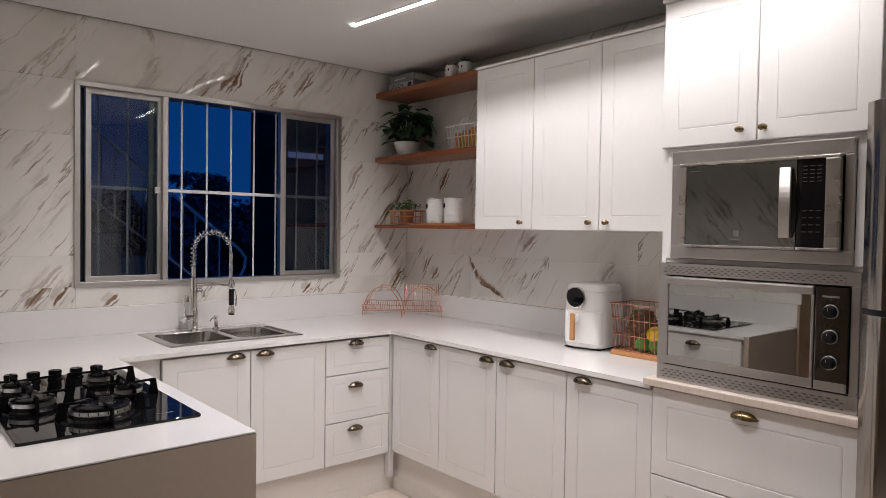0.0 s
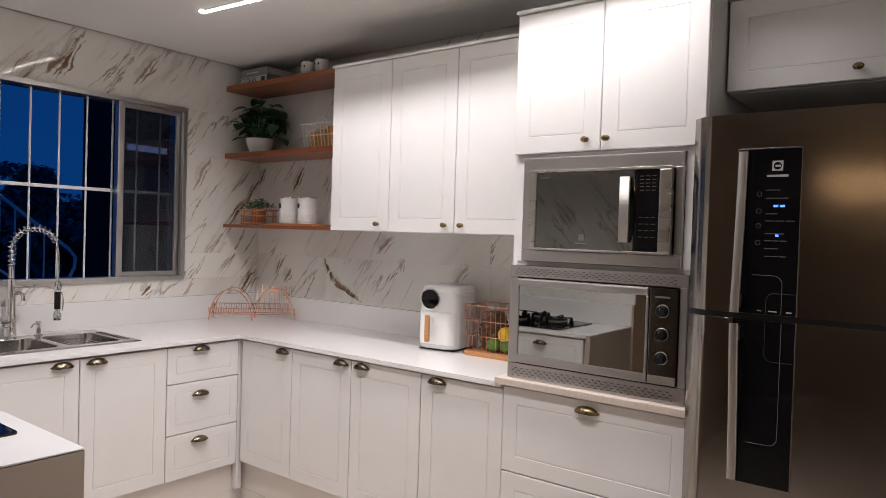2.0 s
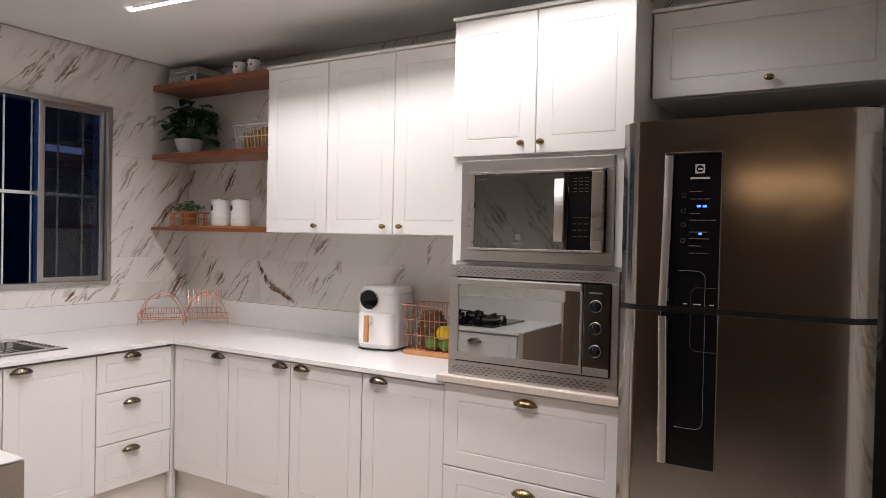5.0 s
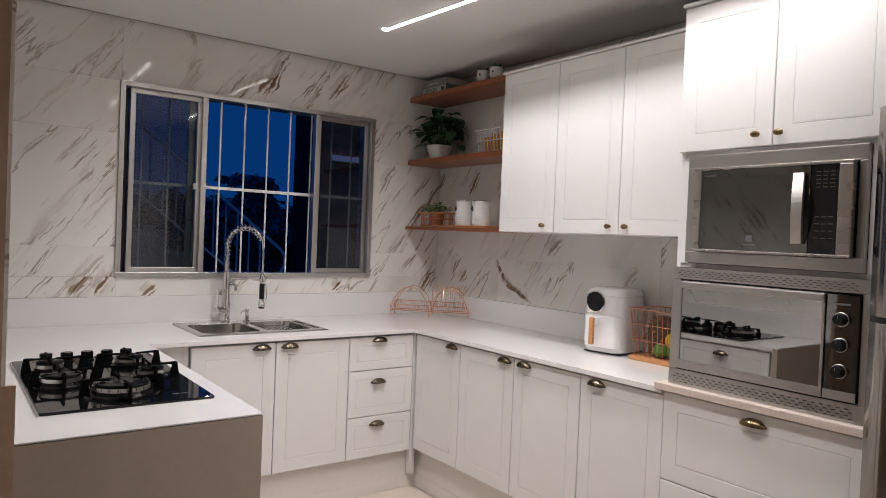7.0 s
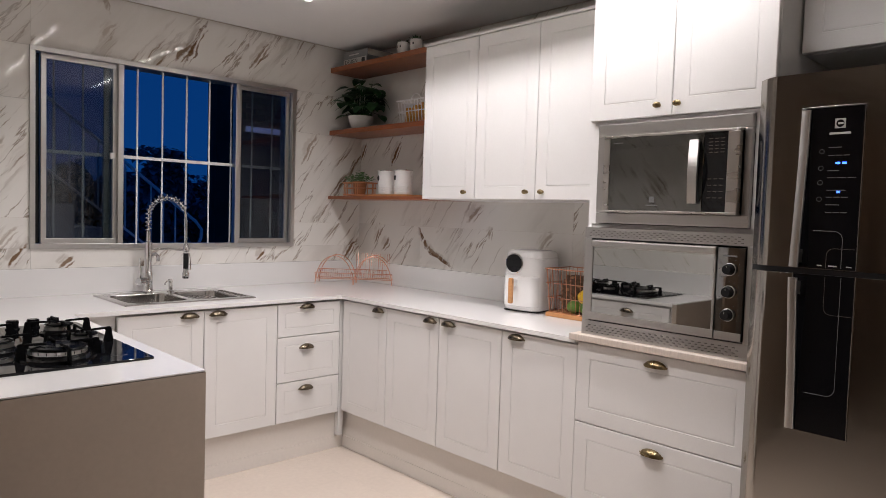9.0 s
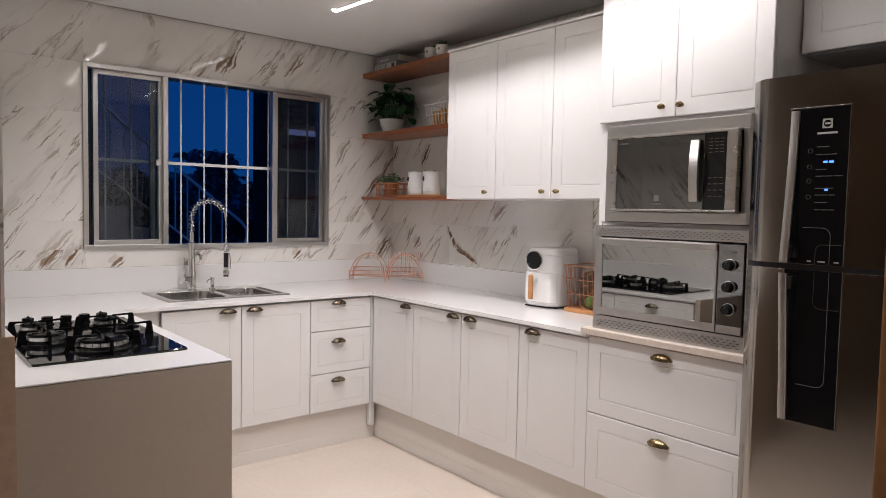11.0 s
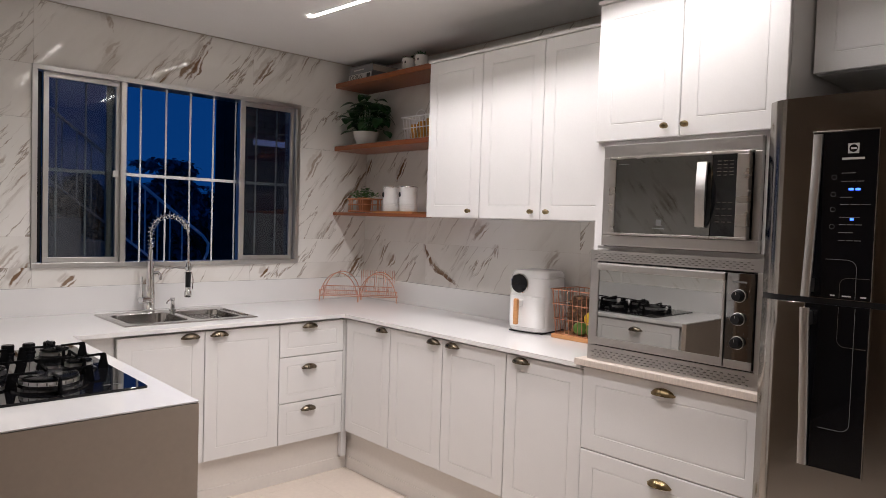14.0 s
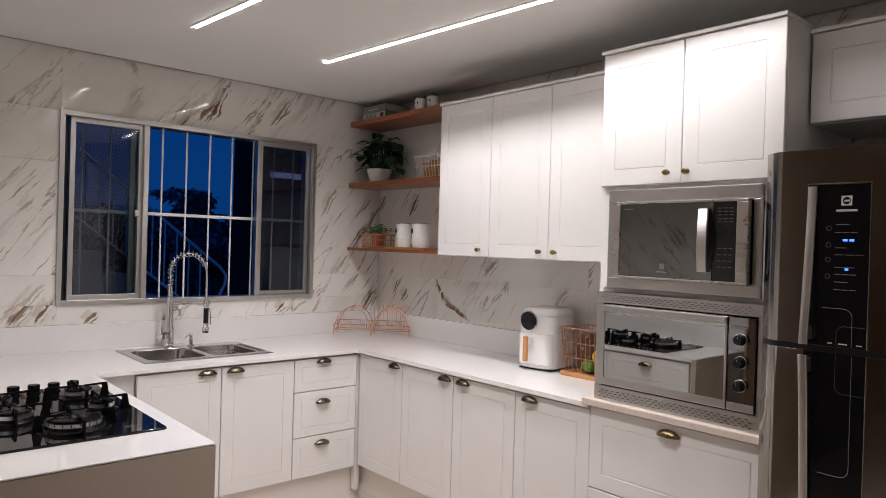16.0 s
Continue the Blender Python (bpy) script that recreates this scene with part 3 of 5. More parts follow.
# led strips on the ceiling
# slot with glowing lips and side walls, added to shape the lamp's beam
SLOT = 0.0085
for (ax, ay), (bx, by) in LEDS:
    led = thing("led_strip_light", ((ax + bx) / 2, (ay + by) / 2, CEIL), "slim white linear light fixed to the ceiling", "ceiling light", "ceiling light strips")
    a, b = Vector((ax, ay, 0)), Vector((bx, by, 0))
    d = (b - a).normalized()
    s = Vector((-d.y, d.x, 0))
    for nm, w0, w1, z0, z1, mt, ext in (("diffuser", SLOT, 0.0128, CEIL - 0.0085, CEIL - 0.0072, LEDGLOW, 0.0), ("profile", 0.0112, 0.0136, CEIL - 0.0071, CEIL - 0.0003, BARP, 0.004)):
        for k in (1, -1):
            t = bmesh.new()
            q = [a - d * ext + s * w1 * k, b + d * ext + s * w1 * k, b + d * ext + s * w0 * k, a - d * ext + s * w0 * k]
            lo = [t.verts.new((p.x, p.y, z0)) for p in q]
            hi = [t.verts.new((p.x, p.y, z1)) for p in q]
            for i in range(4):
                t.faces.new((lo[i], lo[(i + 1) % 4], hi[(i + 1) % 4], hi[i]))
            t.faces.new(lo)
            t.faces.new(hi)
            bmesh.ops.recalc_face_normals(t, faces=t.faces)
            part(nm, t, mt, led)
    if ax > -1.5:
        part("end_spot", lathe(bmesh.new(), ((0, 0), (0.016, 0), (0.020, 0.004), (0.020, 0.0075), (0, 0.0075)), 20, (ax, ay + 0.027, CEIL - 0.008)), LEDGLOW, led, "small round spot at the strip's end")

# ---- worktop, backsplash, plinths ----
TOP, UND = 0.92, 0.900
SX0, SX1, SY0, SY1 = -1.805, -1.16, -0.585, -0.15
bm = bmesh.new()
for x0, y0, x1, y1 in ((-2.72, -0.73, SX0, 0.0), (SX1, -0.73, 0.0, 0.0), (SX0, -0.73, SX1, SY0), (SX0, SY1, SX1, 0.0), (-0.66, -2.368, 0.0, -0.73), (-2.72, -2.0185, -2.085, -0.73)):
    box(bm, x0, y0, UND, x1, y1, TOP)
bmesh.ops.remove_doubles(bm, verts=bm.verts, dist=1e-5)
box(bm, -2.6985, -2.0462, 0.9163, -2.085, -2.0186, TOP)
worktop = thing("worktop", (-1.3, -0.4, UND), "glossy white quartz worktop running round the kitchen and over the peninsula", "worktop")
part("slab", bm, QUARTZ, worktop)
part("upstand", boxed(-2.699, -0.02, TOP, -0.0005, -0.0005, 1.062, 0.0015), QUARTZ, worktop)
part("upstand", boxed(-0.02, -2.368, TOP, -0.0005, -0.021, 1.062, 0.0015), QUARTZ, worktop)
part("upstand", boxed(-2.72, -2.047, TOP, -2.70, -0.0005, 1.062, 0.0015), QUARTZ, worktop)
plinth = structure("plinth", boxed(-1.9, -0.665, 0, -0.586, -0.05, 0.2295), SKIRT, "cream plinth under the base cabinets")
structure("plinth_east", boxed(-0.585, -3.09, 0, -0.05, -0.66, 0.2395), SKIRT, "cream plinth under the base cabinets")
structure("baseboard", boxed(-1.9, -0.670, 0, -0.5905, -0.6655, 0.07, 0.001), SKIRT, "cream tile skirting along the plinth")
structure("baseboard_east", boxed(-0.590, -3.09, 0, -0.5855, -0.665, 0.07, 0.001), SKIRT, "cream tile skirting along the plinth")

# ---- cabinets ----


def base_unit(name, label, m, u0, u1, back, face, v0, fronts, group="base cabinets", top=UND - 0.001):
    """A carcass with fronts: (u0, v0, u1, v1, kind, handle u, handle v)."""
    mid = m @ Vector(((u0 + u1) / 2, v0, (back + face) / 2))
    ob = thing(name, mid, label, "cabinet", group)
    part("body", boxed(u0 + 0.001, v0 + 0.004, back, u1 - 0.001, top, face - 0.045, 0, m), WHITE, ob)
    if top < UND - 0.01:
        for a in (u0 + 0.001, u1 - 0.019):
            part("side_panel", boxed(a, top + 0.001, back, a + 0.018, UND - 0.001, face - 0.045, 0, m), WHITE, ob)
        part("front_rail", boxed(u0 + 0.020, top + 0.001, face - 0.07, u1 - 0.020, UND - 0.001, face - 0.046, 0, m), WHITE, ob)
    for a, c, b, e, kind, hu, hv in fronts:
        f = part(kind, routed_panel(a + 0.002, c + 0.002, b - 0.002, e - 0.002, face, 0.019, 0.062 if kind == "door" else 0.045, m), WHITE, ob)
        part("handle", cup_pull(hu, hv, face, m), BRONZE, f, "antique bronze cup pull", smooth=True)
    return ob


FT = 0.889
FE = 0.8905
base_unit("base_cabinet", "white routed-door sink cabinet with bronze cup pulls", NORTH, -1.895, -1.064, 0.03, 0.71, 0.226,
          ((-1.895, 0.226, -1.479, FT, "door", -1.553, 0.870), (-1.479, 0.226, -1.064, FT, "door", -1.405, 0.870)), top=0.73)
base_unit("drawer_cabinet", "white three-drawer cabinet with bronze cup pulls", NORTH, -1.064, -0.650, 0.03, 0.71, 0.226,
          tuple((-1.064, a, -0.652, b, "drawer_front", -0.878, h) for a, b, h in ((0.705, FT, 0.872), (0.452, 0.705, 0.645), (0.226, 0.452, 0.412))))
base_unit("corner_cabinet", "white routed-door corner cabinet with a bronze cup pull", EAST, 0.712, 1.125, 0.03, 0.64, 0.236,
          ((0.722, 0.236, 1.125, FE, "door", 1.054, 0.872),))
base_unit("base_cabinet", "white double-door base cabinet with bronze cup pulls", EAST, 1.125, 1.954, 0.03, 0.64, 0.236,
          ((1.125, 0.236, 1.537, FE, "door", 1.473, 0.872), (1.537, 0.236, 1.954, FE, "door", 1.607, 0.872)))
base_unit("base_cabinet", "white single-door base cabinet with a bronze cup pull", EAST, 1.954, 2.3685, 0.03, 0.64, 0.236,
          ((1.954, 0.236, 2.3695, FE, "door", 2.042, 0.872),))
corner = tagged(part("corner_post", box(boxed(-0.650, -0.708, 0.236, -0.612, -0.66, UND - 0.001, 0.001), -0.648, -0.706, 0.085, -0.614, -0.673, 0.2365, 0.001), WHITE, None, at=(-0.63, -0.69, 0.085)), "white corner post between the base cabinets", "panel")
filler = thing("filler_panel", (-1.99, -0.68, 0.2), "white filler panel beside the sink cabinet, open below", "panel")
part("board", boxed(-2.084, 0.775, 0.60, -1.897, UND - 0.001, 0.685, 0.0015, NORTH), WHITE, filler)
part("back_board", boxed(-2.084, 0.0, 0.58, -1.902, 0.77, 0.60, 0, NORTH), BEIGE, filler)
part("side_board", boxed(-1.915, 0.0, 0.601, -1.902, 0.774, 0.69, 0.001, NORTH), WHITE, filler)

pen = thing("peninsula_cabinet", (-2.4, -1.4, 0), "peninsula cabinet with a plain beige end panel and white drawers", "cabinet")
part("end_panel", boxed(-2.6985, -2.046, 0, -2.085, -2.019, 0.9135, 0.001), BEIGE, pen, "plain beige end panel")
part("body", boxed(-2.715, -2.0175, 0.1, -2.112, -0.735, UND - 0.001), WHITE, pen)
for u0, u1 in ((-2.0, -1.42), (-1.42, -0.84)):
    for v0, v1, hv in ((0.70, FT, 0.845), (0.42, 0.70, 0.64), (0.1, 0.42, 0.36)):
        f = part("drawer_front", routed_panel(u0 + 0.0016, v0 + 0.0016, u1 - 0.0016, v1 - 0.0016, -2.093, 0.018, 0.045, WEST), WHITE, pen)
        part("handle", cup_pull((u0 + u1) / 2, hv, -2.093, WEST), BRONZE, f, "antique bronze cup pull", smooth=True)


def wall_unit(name, label, u0, u1, v0, v1, face, doors, knobs, crown=0.014, group="wall cabinets"):
    ob = thing(name, EAST @ Vector(((u0 + u1) / 2, v0, face / 2)), label, "cabinet", group)
    part("body", boxed(u0 + 0.001, v0, 0.001, u1 - 0.001, v1, face - 0.040, 0, EAST), WHITE, ob)
    for (a, b), k in zip(doors, knobs):
        f = part("door", routed_panel(a + 0.0018, v0 + 0.0014, b - 0.0018, v1 - 0.0014, face, 0.019, 0.062, EAST), WHITE, ob)
        part("knob", oval_knob(k[0], k[1], face, EAST), BRASS, f, "oval aged brass knob", smooth=True)
    part("crown", boxed(u0 - 0.004, v1 + 0.001, 0.001, u1, v1 + 0.001 + crown, face + 0.008, 0.003, EAST), WHITE, ob)
    return ob


wall_unit("wall_cabinet", "white single-door wall cabinet with a brass knob", 1.192, 1.588, 1.4885, 2.308, 0.472, ((1.192, 1.588),), ((1.522, 1.526),))
wall_unit("wall_cabinet", "white double-door wall cabinet with brass knobs", 1.588, 2.365, 1.4885, 2.308, 0.472, ((1.588, 1.977), (1.977, 2.365)), ((1.93, 1.526), (2.022, 1.526)))
wall_unit("bridge_cabinet", "white flap cabinet with a brass knob above the fridge", 3.102, 3.862, 2.002, 2.314, 0.436, ((3.102, 3.862),), ((3.495, 2.042),))

tall = thing("tall_cabinet", (-0.3, -2.73, 0), "tall white oven tower with two doors above and two drawers below", "cabinet")
for a, b in ((2.369, 2.387), (3.077, 3.095)):
    part("side_panel", boxed(a, 0.236, 0.001, b, 2.338, 0.600, 0, EAST), WHITE, tall)
part("back_panel", boxed(2.387, 0.236, 0.001, 3.077, 2.338, 0.02, 0, EAST), WHITE, tall)
for v in (0.575, 0.895, 1.375, 1.786, 2.32):
    part("shelf", boxed(2.387, v, 0.02, 3.077, v + 0.016, 0.598, 0, EAST), WHITE, tall)
for v0, v1, hv in ((0.578, 0.904, 0.872), (0.236, 0.574, 0.535)):
    f = part("drawer_front", routed_panel(2.3695, v0, 3.093, v1, 0.642, 0.019, 0.062, EAST), WHITE, tall)
    part("handle", cup_pull(2.722, hv, 0.642, EAST, 0.045), BRASS, f, "aged brass cup pull", smooth=True)
for a, b, k in ((2.369, 2.726, 2.673), (2.726, 3.095, 2.753)):
    f = part("door", routed_panel(a + 0.0018, 1.802, b - 0.0018, 2.336, 0.62, 0.019, 0.062, EAST), WHITE, tall)
    part("knob", oval_knob(k, 1.842, 0.62, EAST), BRASS, f, "oval aged brass knob", smooth=True)
part("crown", boxed(2.365, 2.339, 0.001, 3.097, 2.353, 0.63, 0.003, EAST), WHITE, tall)
part("ledge", boxed(2.342, 0.9125, 0.44, 3.096, 0.939, 0.668, 0.003, EAST), SLAB, tall, "pale wood ledge under the oven")
part("surround", boxed(2.388, 1.391, 0.57, 2.42, 1.785, 0.606, 0.001, EAST), WHITE, tall)
part("surround", boxed(3.031, 1.391, 0.57, 3.076, 1.785, 0.606, 0.001, EAST), WHITE, tall)

# ---- oven ----
OVENP = mat("dark_mirror_panel", (0.22, 0.22, 0.22), 0.03, 1.0, var=0.02)
oven = thing("built_in_oven", (-0.35, -2.72, 0.939), "built-in electric oven with a mirrored glass door and three knobs", "oven")


def perforated(u0, v0, u1, v1, d0, d1):
    """A steel grille plate with three rows of slots cut through."""
    t = bmesh.new()
    pitch, slot = 0.0245, 0.0112
    rows = 4
    hgt = v1 - v0
    edge = hgt * 0.17
    step = (hgt - 2 * edge) / rows
    box(t, u0, v0, d0, u1, v0 + edge, d1)
    box(t, u0, v1 - edge, d0, u1, v1, d1)
    for r in range(rows):
        a, b = v0 + edge + r * step, v0 + edge + (r + 1) * step
        bar = step * 0.60
        box(t, u0, b - bar, d0, u1, b, d1)
        top = b - bar
        x = u0 + 0.02 + (pitch / 2 if r % 2 else 0)
        box(t, u0, a, d0, x, top, d1)
        while x + pitch < u1 - 0.016:
            box(t, x + slot, a, d0, x + pitch, top, d1)
            x += pitch
        box(t, x, a, d0, u1, top, d1)
    t.transform(EAST)
    return t


for v0, v1 in ((0.9405, 0.997), (1.332, 1.375)):
    g = part("vent_grille", perforated(2.378, v0, 3.06, v1, 0.626, 0.632), STEEL_H, oven, "slotted steel vent grille")
    # dark plate behind the slots in place of the shade there
    part("slot_shade_plate", boxed(2.38, v0 + 0.002, 0.603, 3.058, v1 - 0.002, 0.620, 0, EAST), VENTSHADE, g)
part("body", boxed(2.40, 0.999, 0.08, 3.05, 1.328, 0.612, 0, EAST), BLACKP, oven)
for a, b in ((2.378, 2.412), (3.034, 3.06)):
    part("side_trim", boxed(a, 0.998, 0.606, b, 1.331, 0.632, 0.002, EAST), STEEL_H, oven)
bm = bmesh.new()
box(bm, 2.414, 1.003, 0.612, 2.932, 1.033, 0.640, 0.002)
box(bm, 2.414, 1.298, 0.612, 2.932, 1.326, 0.646, 0.006)
box(bm, 2.414, 1.033, 0.612, 2.424, 1.298, 0.640, 0.002)
box(bm, 2.922, 1.033, 0.612, 2.932, 1.298, 0.640, 0.002)
bm.transform(EAST)
odoor = part("oven_door", bm, STEEL_H, oven)
part("glass", boxed(2.424, 1.033, 0.614, 2.922, 1.298, 0.637, 0, EAST), OVENGL, odoor, "mirrored glass")
pan = part("control_panel", boxed(2.936, 1.003, 0.612, 3.032, 1.326, 0.640, 0.002, EAST), OVENP, oven)
part("panel_foot", boxed(2.937, 1.004, 0.6405, 3.031, 1.032, 0.643, 0.001, EAST), STEEL_H, pan)
part("mark", boxed(2.955, 1.293, 0.6402, 3.005, 1.299, 0.6412, 0, EAST), PALEINK, pan)
for v in (1.250, 1.172, 1.092):
    t = bmesh.new()
    lathe(t, ((0.0205, 0), (0.0205, 0.006), (0.019, 0.008), (0.0170, 0.028), (0.015, 0.031), (0, 0.031)), 28, (2.982, v, 0.640))
    t.transform(EAST)
    k = part("knob", t, BLACKP, oven, smooth=True)
    t = bmesh.new()
    lathe(t, ((0.0207, 0.001), (0.0222, 0.002), (0.0222, 0.007), (0.0207, 0.008)), 28, (2.982, v, 0.640))
    t.transform(EAST)
    part("ring", t, STEEL_H, k, smooth=True)
    part("pointer", boxed(2.9813, v + 0.005, 0.6705, 2.9827, v + 0.013, 0.6714, 0, EAST), STEEL_H, k)
    for s in range(9):
        an = radians(-120 + 30 * s)
        part("mark", boxed(2.982 + 0.037 * math.sin(an) - 0.0012, v + 0.037 * math.cos(an) - 0.0012, 0.6402, 2.982 + 0.037 * math.sin(an) + 0.0012, v + 0.037 * math.cos(an) + 0.0012, 0.6408, 0, EAST), PALEINK, pan)

# ---- microwave ----
mwf = thing("microwave_trim_kit", (-0.6, -2.72, 1.391), "brushed steel trim frame round the microwave", "appliance trim")
part("bottom_bar", boxed(2.421, 1.394, 0.606, 3.030, 1.436, 0.630, 0.003, EAST), STEEL_H, mwf)
part("top_bar", boxed(2.421, 1.735, 0.606, 3.030, 1.784, 0.630, 0.003, EAST), STEEL_H, mwf)
part("side_bar", boxed(2.421, 1.436, 0.606, 2.466, 1.735, 0.630, 0.003, EAST), STEEL_H, mwf)
part("side_bar", boxed(3.005, 1.436, 0.606, 3.030, 1.735, 0.630, 0.003, EAST), STEEL_H, mwf)
mw = thing("microwave_oven", (-0.4, -2.73, 1.391), "steel microwave with a dark mirrored door and a curved handle", "microwave")
part("body", boxed(2.476, 1.4395, 0.1, 2.995, 1.731, 0.636, 0.004, EAST), BLACKP, mw)
bm = bmesh.new()
box(bm, 2.470, 1.437, 0.636, 2.876, 1.446, 0.664, 0.002)
box(bm, 2.470, 1.724, 0.636, 2.876, 1.7335, 0.664, 0.002)
box(bm, 2.470, 1.446, 0.636, 2.496, 1.724, 0.662, 0.002)
bm.transform(EAST)
mwd = part("microwave_door", bm, STEEL, mw)
part("glass", boxed(2.496, 1.446, 0.638, 2.876, 1.724, 0.659, 0.001, EAST), MWGL, mwd, "dark mirrored glass")
bm = bmesh.new()
box(bm, 2.878, 1.437, 0.636, 3.003, 1.446, 0.664, 0.002)
box(bm, 2.878, 1.724, 0.636, 3.003, 1.7335, 0.664, 0.002)
box(bm, 2.962, 1.446, 0.636, 3.003, 1.724, 0.664, 0.004)
bm.transform(EAST)
mwp = part("panel_frame", bm, STEEL, mw)
part("keypad", boxed(2.878, 1.446, 0.638, 2.962, 1.724, 0.660, 0.001, EAST), BLACKG, mwp, "black glass keypad")
for r in range(9):
    v = 1.70 - 0.012 * r if r < 5 else 1.56 - 0.022 * (r - 5)
    for c in range(3):
        u = 2.895 + 0.021 * c
        part("key_mark", boxed(u, v, 0.6602, u + 0.013, v + 0.0022, 0.6608, 0, EAST), KEYINK, mwp)
bm = bmesh.new()
pts = [(2.845 + 0.012 * math.sin(math.pi * i / 14), 1.475 + 0.225 * i / 14, 0.672 + 0.030 * math.sin(math.pi * i / 14)) for i in range(15)]
for a, b in zip(pts, pts[1:]):
    t = bmesh.new()
    vs = [t.verts.new(p) for p in ((a[0] - 0.017, a[1], a[2]), (a[0] + 0.017, a[1], a[2]), (b[0] + 0.017, b[1], b[2]), (b[0] - 0.017, b[1], b[2]),
                                   (a[0] - 0.017, a[1], a[2] - 0.012), (a[0] + 0.017, a[1], a[2] - 0.012), (b[0] + 0.017, b[1], b[2] - 0.012), (b[0] - 0.017, b[1], b[2] - 0.012))]
    for q in ((0, 1, 2, 3), (7, 6, 5, 4), (0, 4, 5, 1), (1, 5, 6, 2), (2, 6, 7, 3), (3, 7, 4, 0)):
        t.faces.new([vs[i] for i in q])
    join(bm, t)
bmesh.ops.remove_doubles(bm, verts=bm.verts, dist=1e-5)
bm.transform(EAST)
part("handle", bm, STEEL_H, mwd, "curved satin steel handle", smooth=True)
bm = bmesh.new()
box(bm, 2.672, 1.477, 0.6592, 2.694, 1.499, 0.660)
bm.transform(EAST)
part("emblem", bm, PALEINK, mwd)
part("mark", boxed(2.66, 1.464, 0.6592, 2.706, 1.469, 0.660, 0, EAST), PALEINK, mwd)
part("mark", boxed(2.51, 1.703, 0.6592, 2.55, 1.706, 0.660, 0, EAST), PALEINK, mwd)

# ---- fridge ----
fridge = thing("refrigerator", (-0.45, -3.467, 0), "tall two-door brushed steel refrigerator with black glass handle strips", "refrigerator")
FU0, FU1 = 3.1065, 3.816
part("body", boxed(FU0 + 0.012, 0.03, 0.06, FU1 - 0.012, 1.845, 0.742, 0.006, EAST), mat("fridge_side_paint", (0.05, 0.05, 0.05), 0.45), fridge)


def loft_rows(bm, rows):
    rings = [[bm.verts.new(p) for p in r] for r in rows]
    n = len(rings[0])
    for a, b in zip(rings, rings[1:]):
        for i in range(n):
            bm.faces.new((a[i], a[(i + 1) % n], b[(i + 1) % n], b[i]))
    bm.faces.new(rings[0][::-1])
    bm.faces.new(rings[-1])
    bmesh.ops.recalc_face_normals(bm, faces=bm.faces)
    return rings


def printed_line(u0, v0, u1, v1, r, width):
    """A thin line on the glass: along u from (u0, v0), a rounded corner, then along v to (u1, v1)."""
    su, sv = (1 if u1 > u0 else -1), (1 if v1 > v0 else -1)
    pts = [(u0, v0)] + [(u1 - su * r + su * r * math.sin(radians(15 * k)), v0 + sv * r - sv * r * math.cos(radians(15 * k))) for k in range(7)] + [(u1, v1)]
    return tube(bmesh.new(), [EAST @ Vector((u, v, 0.8128)) for u, v in pts], width, 5)


def bowed(v0, v1, back=0.0):
    t = bmesh.new()
    prof = []
    n = 10
    for i in range(n + 1):
        a = i / n
        prof.append((FU0 + back + 0.065 * a, 0.766 - back + 0.044 * math.sin(a * math.pi / 2)))
    prof += [(FU0 + FU1 - u, d) for u, d in prof[::-1]]
    prof = [(FU0 + back, 0.746)] + prof + [(FU1 - back, 0.746)]
    rows = []
    for v, k in ((v0, 0.0003), (v0 + 0.0003, 0.0), (v1 - 0.0003, 0.0), (v1, 0.0003)):
        rows.append([t.verts.new((u + (k if u < 3.4 else -k) * 0.5, v, d - k)) for u, d in prof])
    for a, b in zip(rows, rows[1:]):
        for i in range(len(prof) - 1):
            t.faces.new((a[i], a[i + 1], b[i + 1], b[i]))
        t.faces.new((a[-1], a[0], b[0], b[-1]))
    t.faces.new(rows[0][::-1])
    t.faces.new(rows[-1])
    bmesh.ops.recalc_face_normals(t, faces=t.faces)
    t.transform(EAST)
    return t


